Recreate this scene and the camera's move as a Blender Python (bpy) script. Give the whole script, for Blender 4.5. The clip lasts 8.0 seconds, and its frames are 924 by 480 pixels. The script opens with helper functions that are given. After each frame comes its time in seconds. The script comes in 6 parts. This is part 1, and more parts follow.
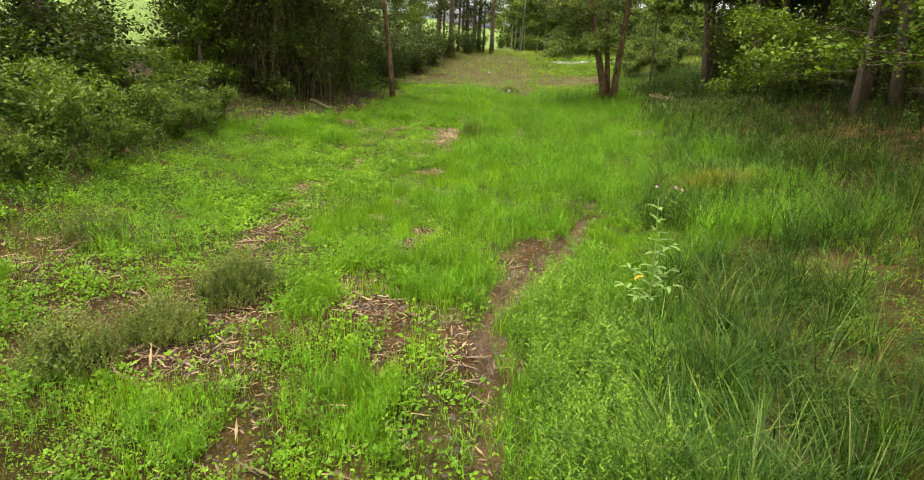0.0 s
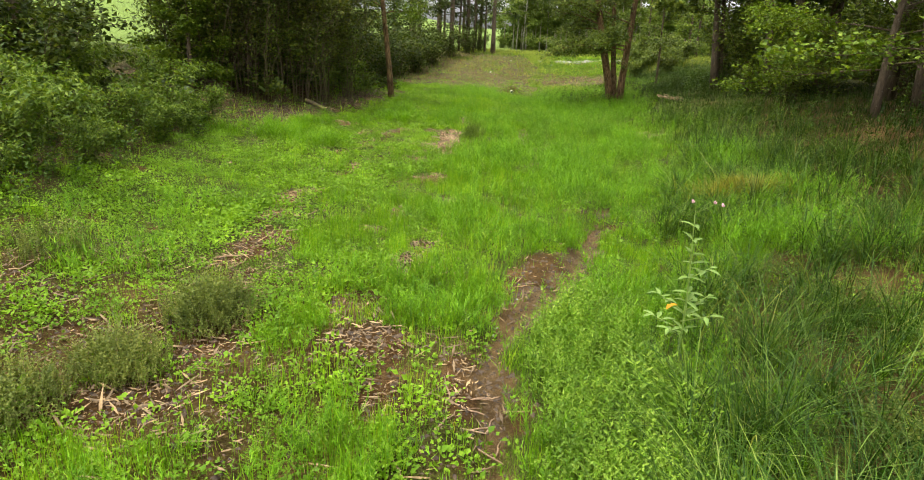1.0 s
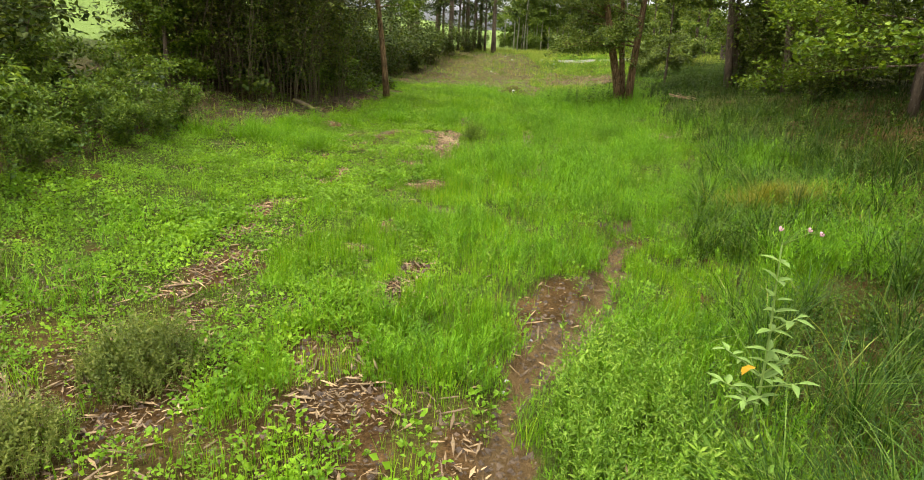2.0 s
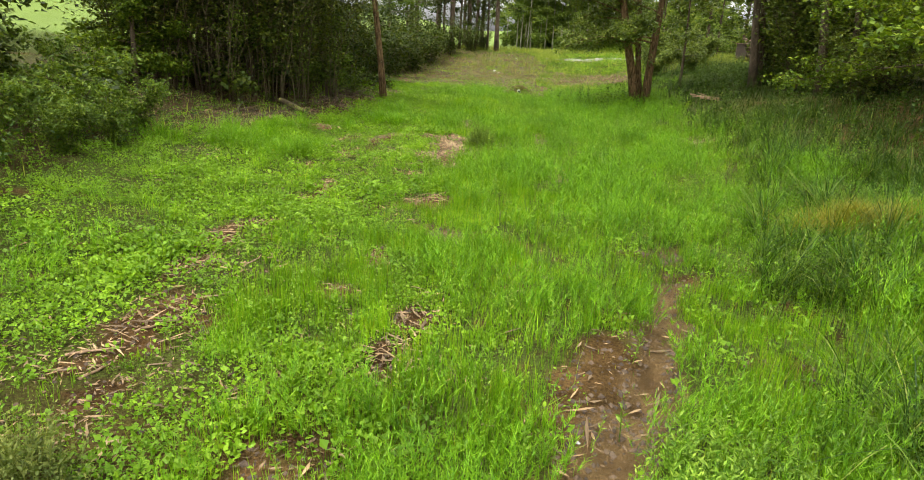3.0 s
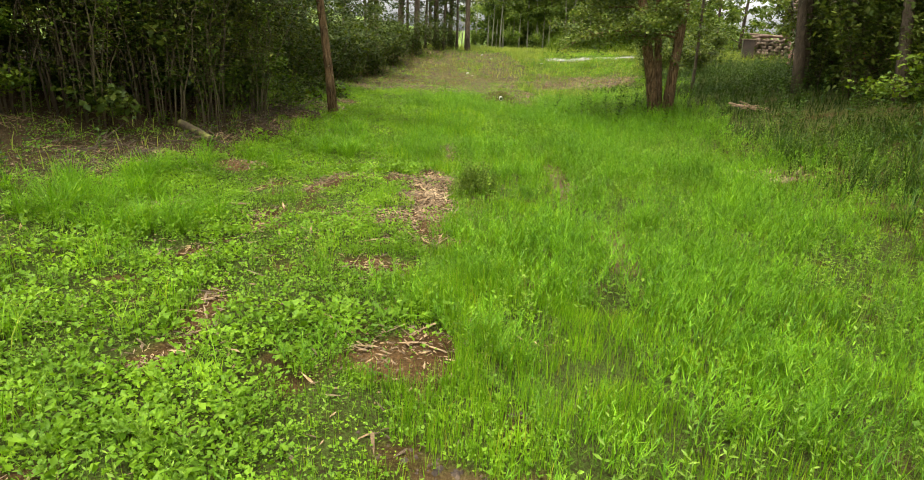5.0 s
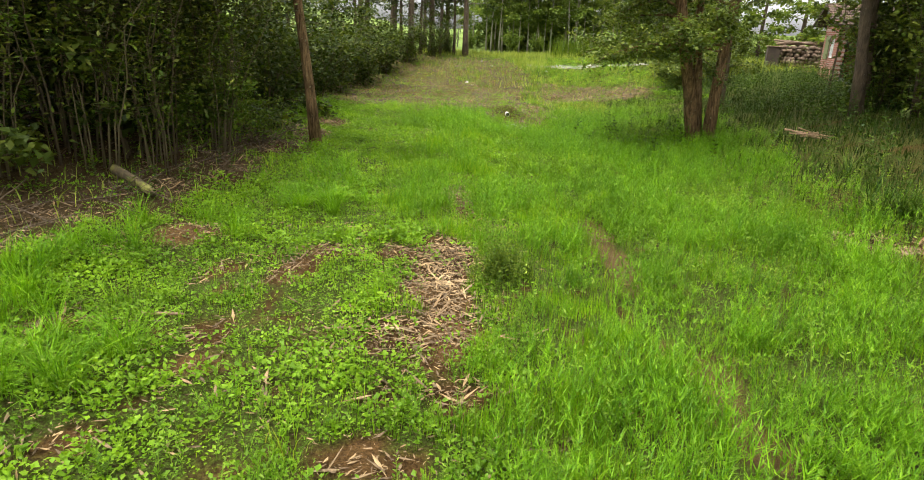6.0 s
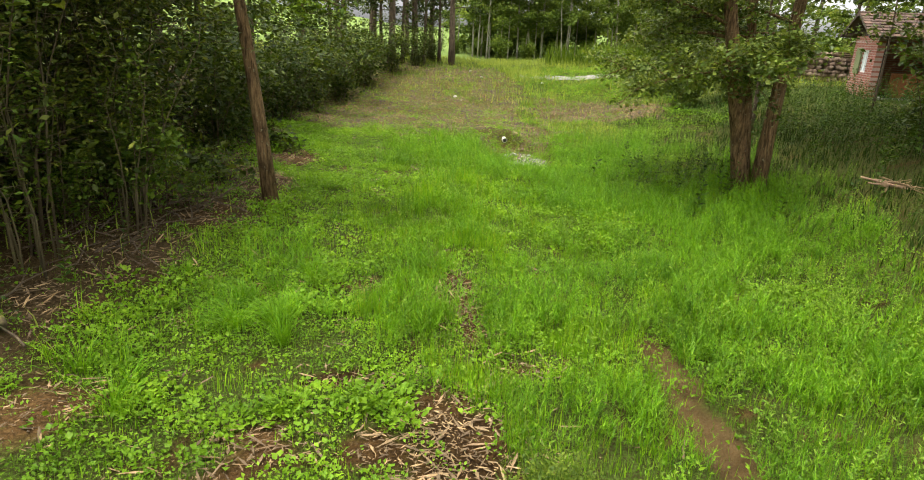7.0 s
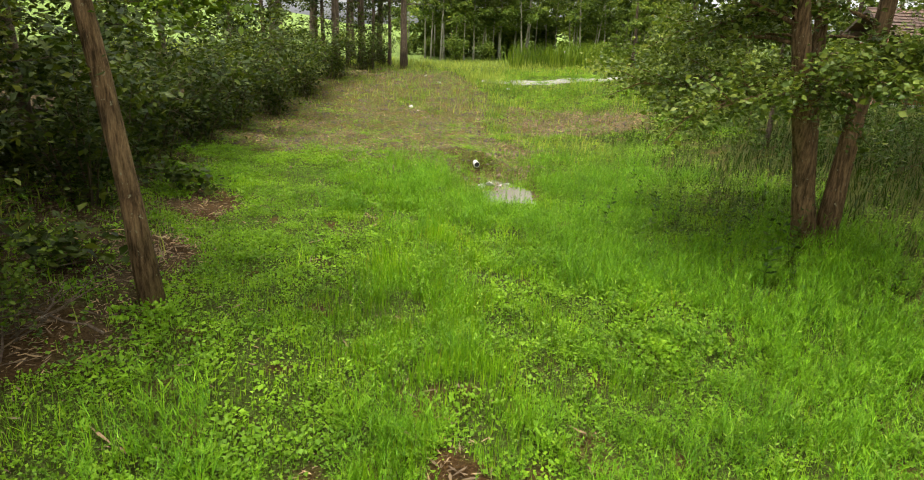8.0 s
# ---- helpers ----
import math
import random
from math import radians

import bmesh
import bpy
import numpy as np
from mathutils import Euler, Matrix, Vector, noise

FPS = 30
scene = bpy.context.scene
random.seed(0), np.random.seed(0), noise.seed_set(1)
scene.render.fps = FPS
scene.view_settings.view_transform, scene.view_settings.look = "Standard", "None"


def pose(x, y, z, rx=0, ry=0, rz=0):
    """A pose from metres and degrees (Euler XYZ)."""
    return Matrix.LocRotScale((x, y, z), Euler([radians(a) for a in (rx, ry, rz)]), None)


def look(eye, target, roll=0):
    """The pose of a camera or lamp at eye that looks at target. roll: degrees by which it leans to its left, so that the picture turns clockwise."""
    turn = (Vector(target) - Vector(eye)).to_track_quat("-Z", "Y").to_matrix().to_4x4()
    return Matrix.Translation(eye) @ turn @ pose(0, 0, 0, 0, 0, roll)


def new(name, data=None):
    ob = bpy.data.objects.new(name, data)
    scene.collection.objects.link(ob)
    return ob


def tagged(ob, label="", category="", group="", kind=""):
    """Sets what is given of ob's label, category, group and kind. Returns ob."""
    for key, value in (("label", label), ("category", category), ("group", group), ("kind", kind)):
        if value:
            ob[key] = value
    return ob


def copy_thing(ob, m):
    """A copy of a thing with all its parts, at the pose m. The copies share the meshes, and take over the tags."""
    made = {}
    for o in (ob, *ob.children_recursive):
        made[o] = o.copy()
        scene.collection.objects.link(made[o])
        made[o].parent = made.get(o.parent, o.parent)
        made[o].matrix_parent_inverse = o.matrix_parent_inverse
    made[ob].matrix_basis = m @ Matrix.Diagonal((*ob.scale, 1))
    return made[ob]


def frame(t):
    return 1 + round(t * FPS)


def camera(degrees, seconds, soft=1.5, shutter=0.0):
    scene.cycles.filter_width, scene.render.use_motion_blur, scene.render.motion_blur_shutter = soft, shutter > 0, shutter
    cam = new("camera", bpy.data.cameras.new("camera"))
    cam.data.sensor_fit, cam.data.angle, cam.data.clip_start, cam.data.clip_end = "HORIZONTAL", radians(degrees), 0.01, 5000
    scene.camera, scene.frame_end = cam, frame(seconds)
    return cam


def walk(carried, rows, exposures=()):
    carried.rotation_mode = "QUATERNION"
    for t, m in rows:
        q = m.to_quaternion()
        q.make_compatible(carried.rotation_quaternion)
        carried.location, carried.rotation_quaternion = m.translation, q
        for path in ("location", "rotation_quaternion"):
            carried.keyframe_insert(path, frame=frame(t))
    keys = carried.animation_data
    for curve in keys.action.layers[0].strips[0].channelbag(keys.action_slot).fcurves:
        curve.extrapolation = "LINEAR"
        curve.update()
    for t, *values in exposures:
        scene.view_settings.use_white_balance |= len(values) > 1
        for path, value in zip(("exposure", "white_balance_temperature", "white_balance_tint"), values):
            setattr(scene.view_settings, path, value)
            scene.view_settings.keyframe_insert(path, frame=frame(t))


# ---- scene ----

# ======================= camera =======================
cam = camera(71.2, 8.0, soft=1.0)
ROWS = [
    (0, (0.188, -0.575, 2.68), (0.176, 1.324, 2.051), 3.0),
    (0.5, (0.162, -0.25, 2.641), (0.149, 1.649, 2.012), 3.0),
    (1, (0.142, 0.284, 2.586), (0.129, 2.183, 1.958), 3.0),
    (1.5, (0.14, 0.917, 2.493), (0.128, 2.817, 1.867), 2.9),
    (2.8, (-0.006, 3.097, 2.195), (-0.017, 4.998, 1.574), 3.0),
    (3.5, (-0.1, 4.532, 2.102), (-0.108, 6.433, 1.48), 3.0),
    (4, (-0.172, 5.782, 2.031), (-0.162, 7.682, 1.409), 2.9),
    (4.5, (-0.29, 7.113, 1.944), (-0.23, 9.014, 1.327), 2.7),
    (6, (-0.677, 11.237, 2.252), (-0.557, 13.135, 1.632), 2.7),
    (6.5, (-0.741, 12.714, 2.442), (-0.605, 14.609, 1.819), 2.8),
    (7, (-0.789, 14.374, 2.641), (-0.614, 16.266, 2.017), 2.8),
    (7.5, (-0.832, 15.995, 2.72), (-0.582, 17.878, 2.095), 2.8),
    (8, (-0.848, 17.851, 2.707), (-0.523, 19.723, 2.081), 2.6),
]
walk(cam, [(t, look(e, g, r)) for t, e, g, r in ROWS], [(0.0, 0.44), (8.0, 0.50)])

# ======================= light =======================
SUN_FROM = Vector((-0.20, -0.12, 0.97)).normalized()
world = bpy.data.worlds.new("sky")
scene.world = world
world.use_nodes = True
wn, wl = world.node_tree.nodes, world.node_tree.links
sky = wn.new("ShaderNodeTexSky")
sky.sky_type, sky.sun_disc = "NISHITA", False
sky.sun_elevation = math.asin(SUN_FROM.z)
sky.sun_rotation = math.atan2(SUN_FROM.x, SUN_FROM.y)
sky.air_density, sky.dust_density = 1.0, 4.0
cloud = wn.new("ShaderNodeHueSaturation")
cloud.inputs["Saturation"].default_value, cloud.inputs["Value"].default_value = 0.0, 2.8
wl.new(sky.outputs[0], cloud.inputs["Color"])
wl.new(cloud.outputs[0], wn["Background"].inputs["Color"])
wn["Background"].inputs["Strength"].default_value = 0.15
sun = new("sun", bpy.data.lights.new("sun", "SUN"))
sun.data.energy, sun.data.angle, sun.data.color = 1.9, radians(14), (1.0, 0.96, 0.88)
sun.matrix_world = look(SUN_FROM * 100, (0, 0, 0))

# ======================= materials =======================


def shader(name):
    m = bpy.data.materials.new(name)
    m.use_nodes = True
    nt = m.node_tree
    return m, nt.nodes, nt.links, nt.nodes["Principled BSDF"]


def noise_node(n, l, scale, detail=4.0, rough=0.6, coord="Object"):
    tc = n.new("ShaderNodeTexCoord")
    t = n.new("ShaderNodeTexNoise")
    t.inputs["Scale"].default_value, t.inputs["Detail"].default_value, t.inputs["Roughness"].default_value = scale, detail, rough
    l.new(tc.outputs[coord], t.inputs["Vector"])
    return t.outputs["Fac"]


def ramp(n, l, fac, stops):
    r = n.new("ShaderNodeValToRGB")
    while len(r.color_ramp.elements) < len(stops):
        r.color_ramp.elements.new(0.5)
    for e, (p, c) in zip(r.color_ramp.elements, stops):
        e.position, e.color = p, (*c, 1)
    l.new(fac, r.inputs["Fac"])
    return r.outputs["Color"]


def mixed(n, l, fac, a, b, mode="MIX"):
    m = n.new("ShaderNodeMix")
    m.data_type, m.blend_type = "RGBA", mode
    for s, v in ((m.inputs[0], fac), (m.inputs[6], a), (m.inputs[7], b)):
        if isinstance(v, (int, float)):
            s.default_value = v
        elif isinstance(v, tuple):
            s.default_value = (*v, 1)
        else:
            l.new(v, s)
    return m.outputs[2]


def bump(n, l, p, fac, strength, distance=0.02):
    b = n.new("ShaderNodeBump")
    b.inputs["Strength"].default_value, b.inputs["Distance"].default_value = strength, distance
    l.new(fac, b.inputs["Height"])
    l.new(b.outputs[0], p.inputs["Normal"])


def foliage(name, dark, mid, light, dry=None, patch=0.8, glow=0.35, rough=0.5):
    """A leaf: colour by leaf and by patch of ground, light shining through it."""
    m, n, l, p = shader(name)
    geo = n.new("ShaderNodeNewGeometry")
    stops = [(0.0, dark), (0.5, mid), (0.93, light)] + ([(1.0, dry)] if dry else [])
    col = ramp(n, l, geo.outputs["Random Per Island"], stops)
    pat = ramp(n, l, noise_node(n, l, patch, 3.0), [(0.30, (0.68, 0.70, 0.62)), (0.70, (1.30, 1.20, 1.12))])
    col = mixed(n, l, 1.0, col, pat, "MULTIPLY")
    fine = ramp(n, l, noise_node(n, l, patch * 4.2, 3.0), [(0.36, (0.70, 0.74, 0.60)), (0.64, (1.28, 1.22, 1.05))])
    col = mixed(n, l, 1.0, col, fine, "MULTIPLY")
    col = mixed(n, l, 1.0, col, (1.02, 1.0, 0.64), "MULTIPLY")
    l.new(col, p.inputs["Base Color"])
    p.inputs["Roughness"].default_value = rough
    p.inputs["Specular IOR Level"].default_value = 0.16
    tr = n.new("ShaderNodeBsdfTranslucent")
    warm = mixed(n, l, 1.0, col, (1.25, 1.2, 0.55), "MULTIPLY")
    l.new(warm, tr.inputs["Color"])
    mx = n.new("ShaderNodeMixShader")
    mx.inputs[0].default_value = glow
    l.new(p.outputs[0], mx.inputs[1])
    l.new(tr.outputs[0], mx.inputs[2])
    l.new(mx.outputs[0], n["Material Output"].inputs["Surface"])
    return m


def surface(name, stops, scale, rough=0.8, fine=40.0, bumpy=0.4, dist=0.01, metal=0.0, vary=0.0):
    """A dull surface with stains of one scale and grain of another."""
    m, n, l, p = shader(name)
    f = noise_node(n, l, scale, 5.0, 0.65)
    col = ramp(n, l, f, stops)
    g = noise_node(n, l, fine, 3.0)
    col = mixed(n, l, 0.55, col, ramp(n, l, g, [(0.3, (0.45, 0.45, 0.45)), (0.7, (1.35, 1.35, 1.35))]), "MULTIPLY")
    if vary:
        geo = n.new("ShaderNodeNewGeometry")
        col = mixed(n, l, vary, col, ramp(n, l, geo.outputs["Random Per Island"], [(0.0, (0.4, 0.38, 0.35)), (0.6, (1.0, 1.0, 1.0)), (1.0, (1.9, 1.85, 1.75))]), "MULTIPLY")
    l.new(col, p.inputs["Base Color"])
    p.inputs["Roughness"].default_value, p.inputs["Metallic"].default_value = rough, metal
    bump(n, l, p, g, bumpy, dist)
    return m


M_GRASS = foliage("fine_grass", (0.074, 0.190, 0.007), (0.145, 0.318, 0.014), (0.240, 0.425, 0.030), (0.28, 0.28, 0.06))
M_HERB = foliage("herb_leaves", (0.072, 0.165, 0.016), (0.124, 0.240, 0.034), (0.200, 0.325, 0.075), patch=0.9)
M_HORSETAIL = foliage("horsetail", (0.062, 0.175, 0.007), (0.108, 0.258, 0.012), (0.165, 0.335, 0.022), patch=0.7)
M_COVER = foliage("ground_cover", (0.096, 0.208, 0.013), (0.124, 0.252, 0.018), (0.156, 0.288, 0.026))
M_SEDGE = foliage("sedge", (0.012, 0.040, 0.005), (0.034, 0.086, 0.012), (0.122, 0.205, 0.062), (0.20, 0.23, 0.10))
M_MINT = foliage("grey_mint", (0.068, 0.104, 0.028), (0.108, 0.148, 0.048), (0.180, 0.215, 0.095))
M_NETTLE = foliage("nettle", (0.021, 0.052, 0.008), (0.038, 0.082, 0.013), (0.072, 0.122, 0.025))
# bank grass with the shade of the alders put into its colour
M_SHADE = foliage("shade_toned_grass", (0.011, 0.030, 0.004), (0.020, 0.048, 0.006), (0.036, 0.072, 0.011))
M_CREST = foliage("crest_grass", (0.150, 0.215, 0.050), (0.225, 0.300, 0.085), (0.310, 0.375, 0.140), (0.36, 0.36, 0.17))
M_DRY = foliage("dry_grass", (0.120, 0.150, 0.020), (0.190, 0.205, 0.034), (0.28, 0.26, 0.08))
M_ALDER = foliage("alder_leaves", (0.046, 0.080, 0.020), (0.088, 0.134, 0.038), (0.165, 0.215, 0.078), patch=0.5, rough=0.42)
M_WILLOW = foliage("willow_leaves", (0.028, 0.043, 0.009), (0.056, 0.078, 0.016), (0.135, 0.162, 0.045), patch=0.5)
M_SHRUB = foliage("shrub_leaves", (0.044, 0.088, 0.014), (0.078, 0.138, 0.022), (0.140, 0.205, 0.045), patch=0.6)
M_BRIGHT = foliage("young_leaves", (0.052, 0.098, 0.013), (0.088, 0.152, 0.018), (0.150, 0.220, 0.033), patch=0.5)
# woods leaves lightened and greyed in colour to stand for distance haze
M_FAR = foliage("hazed_wood_leaves", (0.066, 0.118, 0.038), (0.115, 0.178, 0.062), (0.185, 0.250, 0.105), patch=0.15, glow=0.5)
M_PINE = foliage("dark_leaves", (0.020, 0.038, 0.008), (0.038, 0.064, 0.013), (0.088, 0.120, 0.034), patch=0.3)


def bark(name, stops, speck):
    """Ridged bark: streaks along the trunk, dirt, and pale lichen specks."""
    m, n, l, p = shader(name)
    tc, mp = n.new("ShaderNodeTexCoord"), n.new("ShaderNodeMapping")
    l.new(tc.outputs["Object"], mp.inputs["Vector"])
    mp.inputs["Scale"].default_value = (1, 1, 0.16)
    t = n.new("ShaderNodeTexNoise")
    t.inputs["Scale"].default_value, t.inputs["Detail"].default_value, t.inputs["Roughness"].default_value = 26.0, 6.0, 0.7
    l.new(mp.outputs[0], t.inputs["Vector"])
    col = ramp(n, l, t.outputs["Fac"], stops)
    col = mixed(n, l, 0.8, col, ramp(n, l, noise_node(n, l, 2.2, 4.0), [(0.3, (0.55, 0.55, 0.5)), (0.7, (1.35, 1.3, 1.2))]), "MULTIPLY")
    spots = ramp(n, l, noise_node(n, l, 17.0, 3.0, 0.7), [(0.64, (0, 0, 0)), (0.69, (1, 1, 1))])
    bw = n.new("ShaderNodeRGBToBW")
    l.new(spots, bw.inputs[0])
    col = mixed(n, l, bw.outputs[0], col, speck)
    l.new(col, p.inputs["Base Color"])
    p.inputs["Roughness"].default_value, p.inputs["Specular IOR Level"].default_value = 0.9, 0.15
    bump(n, l, p, t.outputs["Fac"], 1.0, 0.03)
    return m


M_BARK = bark("bark", [(0.3, (0.040, 0.030, 0.021)), (0.5, (0.095, 0.070, 0.048)), (0.72, (0.165, 0.128, 0.092))], (0.20, 0.19, 0.15))
M_BARK_RED = bark("red_bark", [(0.36, (0.036, 0.021, 0.009)), (0.5, (0.125, 0.077, 0.037)), (0.64, (0.225, 0.148, 0.078))], (0.24, 0.22, 0.13))
M_BARK_PALE = surface("pale_bark", [(0.3, (0.190, 0.165, 0.120)), (0.6, (0.320, 0.290, 0.225)), (0.8, (0.42, 0.39, 0.32))], 5.0, 0.85, 30.0, 0.5, 0.01)
M_STEM = surface("stems", [(0.3, (0.042, 0.028, 0.012)), (0.6, (0.085, 0.059, 0.027)), (0.8, (0.140, 0.102, 0.050))], 5.0, 0.85, 60.0, 0.4, 0.005)
M_SHOOT = surface("young_stems", [(0.3, (0.060, 0.044, 0.018)), (0.6, (0.110, 0.084, 0.036)), (0.8, (0.170, 0.136, 0.068))], 5.0, 0.85, 60.0, 0.4, 0.005)
M_CHIP = surface("wood_chips", [(0.3, (0.098, 0.060, 0.025)), (0.55, (0.205, 0.138, 0.065)), (0.8, (0.36, 0.270, 0.150))], 2.0, 0.85, 80.0, 0.5, 0.004, vary=0.85)
M_SHRED = surface("weathered_shreds", [(0.3, (0.070, 0.042, 0.016)), (0.55, (0.150, 0.096, 0.038)), (0.8, (0.280, 0.195, 0.090))], 2.0, 0.85, 80.0, 0.5, 0.004, vary=0.9)
M_STICK = surface("dead_wood", [(0.3, (0.15, 0.09, 0.05)), (0.6, (0.28, 0.18, 0.10)), (0.8, (0.40, 0.29, 0.18))], 6.0, 0.85, 60.0, 0.5, 0.004)
M_GRAVEL = surface("gravel_track", [(0.3, (0.17, 0.155, 0.125)), (0.6, (0.24, 0.22, 0.18)), (0.8, (0.31, 0.29, 0.25))], 0.8, 0.9, 30.0, 0.6, 0.02)
M_CLOD = surface("soil_crumbs", [(0.3, (0.028, 0.017, 0.009)), (0.6, (0.066, 0.042, 0.022)), (0.8, (0.12, 0.083, 0.046))], 6.0, 0.9, 60.0, 0.6, 0.01, vary=0.6)
M_STONE = surface("pale_stone", [(0.3, (0.28, 0.26, 0.23)), (0.7, (0.44, 0.42, 0.38))], 8.0, 0.8, 50.0, 0.4, 0.005)


def ground_material():
    m, n, l, p = shader("ground_soil")
    at = n.new("ShaderNodeAttribute")
    at.attribute_name = "cover"
    sep = n.new("ShaderNodeSeparateColor")
    l.new(at.outputs["Color"], sep.inputs["Color"])
    f1, f2 = noise_node(n, l, 1.3, 6.0, 0.7), noise_node(n, l, 38.0, 4.0, 0.7)
    soil = ramp(n, l, f1, [(0.3, (0.024, 0.013, 0.004)), (0.5, (0.064, 0.036, 0.012)), (0.72, (0.138, 0.082, 0.032))])
    soil = mixed(n, l, 0.6, soil, ramp(n, l, f2, [(0.36, (0.3, 0.28, 0.26)), (0.64, (1.6, 1.5, 1.35))]), "MULTIPLY")
    mud = ramp(n, l, noise_node(n, l, 3.0, 5.0), [(0.3, (0.056, 0.032, 0.011)), (0.7, (0.146, 0.092, 0.038))])
    moss = ramp(n, l, f2, [(0.38, (0.036, 0.027, 0.009)), (0.53, (0.050, 0.074, 0.010)), (0.68, (0.085, 0.135, 0.015))])
    field = ramp(n, l, noise_node(n, l, 0.12, 4.0), [(0.3, (0.100, 0.150, 0.030)), (0.7, (0.150, 0.205, 0.045))])
    col = mixed(n, l, sep.outputs[0], soil, moss)
    col = mixed(n, l, sep.outputs[1], col, mud)
    col = mixed(n, l, sep.outputs[2], col, field)
    at2 = n.new("ShaderNodeAttribute")
    at2.attribute_name = "strewn"
    shreds = ramp(n, l, noise_node(n, l, 26.0, 6.0, 0.8), [(0.40, (0.026, 0.014, 0.004)), (0.5, (0.112, 0.070, 0.019)), (0.60, (0.280, 0.184, 0.058))])
    shreds = mixed(n, l, 0.8, shreds, ramp(n, l, f1, [(0.3, (0.62, 0.68, 0.55)), (0.7, (1.3, 1.2, 1.1))]), "MULTIPLY")
    sprout = ramp(n, l, noise_node(n, l, 2.6, 5.0, 0.7), [(0.34, (0.0, 0.0, 0.0)), (0.56, (0.95, 0.95, 0.95))])
    bw = n.new("ShaderNodeRGBToBW")
    l.new(sprout, bw.inputs[0])
    shreds = mixed(n, l, bw.outputs[0], shreds, ramp(n, l, f2, [(0.38, (0.020, 0.030, 0.006)), (0.62, (0.110, 0.135, 0.026))]))
    col = mixed(n, l, at2.outputs["Fac"], col, shreds)
    litter = ramp(n, l, f2, [(0.3, (0.024, 0.016, 0.007)), (0.6, (0.074, 0.049, 0.020)), (0.75, (0.160, 0.108, 0.046))])
    col = mixed(n, l, at.outputs["Alpha"], col, litter)
    l.new(col, p.inputs["Base Color"])
    rg = n.new("ShaderNodeMapRange")
    l.new(sep.outputs[1], rg.inputs["Value"])
    rg.inputs["To Min"].default_value, rg.inputs["To Max"].default_value = 0.95, 0.42
    l.new(rg.outputs[0], p.inputs["Roughness"])
    p.inputs["Specular IOR Level"].default_value = 0.08
    bump(n, l, p, f2, 1.0, 0.05)
    return m


M_GROUND = ground_material()

# ======================= helpers of the place =======================
R = np.random.default_rng(7)


def sm(a, b, v):
    t = np.clip((np.asarray(v, float) - a) / (b - a), 0, 1)
    return t * t * (3 - 2 * t)


def sp(v, k=0.6):
    return k * np.logaddexp(0, np.asarray(v, float) / k)


def vn(x, y, scale, seed=0):
    """Smooth value noise from 0 to 1 over the plan."""
    x, y = np.asarray(x, float) * scale + 37.1 * seed, np.asarray(y, float) * scale - 11.7 * seed
    xi, yi = np.floor(x), np.floor(y)
    fx, fy = x - xi, y - yi
    fx, fy = fx * fx * (3 - 2 * fx), fy * fy * (3 - 2 * fy)

    def at(i, j):
        s = np.sin(i * 127.1 + j * 311.7 + seed * 17.3) * 43758.5453
        return s - np.floor(s)
    a, b, c, d = at(xi, yi), at(xi + 1, yi), at(xi, yi + 1), at(xi + 1, yi + 1)
    return (a * (1 - fx) + b * fx) * (1 - fy) + (c * (1 - fx) + d * fx) * fy


RUNNEL = [(0.40, 2.6), (0.44, 4.5), (0.46, 5.0), (0.43, 5.4), (0.46, 5.84), (0.63, 6.3), (0.89, 6.74), (1.12, 7.15), (1.40, 7.65), (1.62, 8.3), (1.95, 9.3), (2.2, 10.15), (2.5, 11.15)]
FURROW = [(1.70, 20.0), (1.70, 19.5), (1.60, 18.85), (1.58, 18.1), (1.50, 17.5)]
GULLY = [(1.76, 16.0), (1.64, 15.3), (1.58, 14.7)]
TRENCH = [(1.98, 33.2), (1.75, 33.7), (1.45, 34.3)]
OUTLET = [(1.98, 32.5), (2.1, 32.0), (2.35, 31.4)]


def line_distance(x, y, pts):
    best = np.full(np.shape(x), 1e9)
    for (ax, ay), (bx, by) in zip(pts, pts[1:]):
        dx, dy = bx - ax, by - ay
        t = np.clip(((x - ax) * dx + (y - ay) * dy) / (dx * dx + dy * dy), 0, 1)
        best = np.minimum(best, np.hypot(x - ax - t * dx, y - ay - t * dy))
    return best


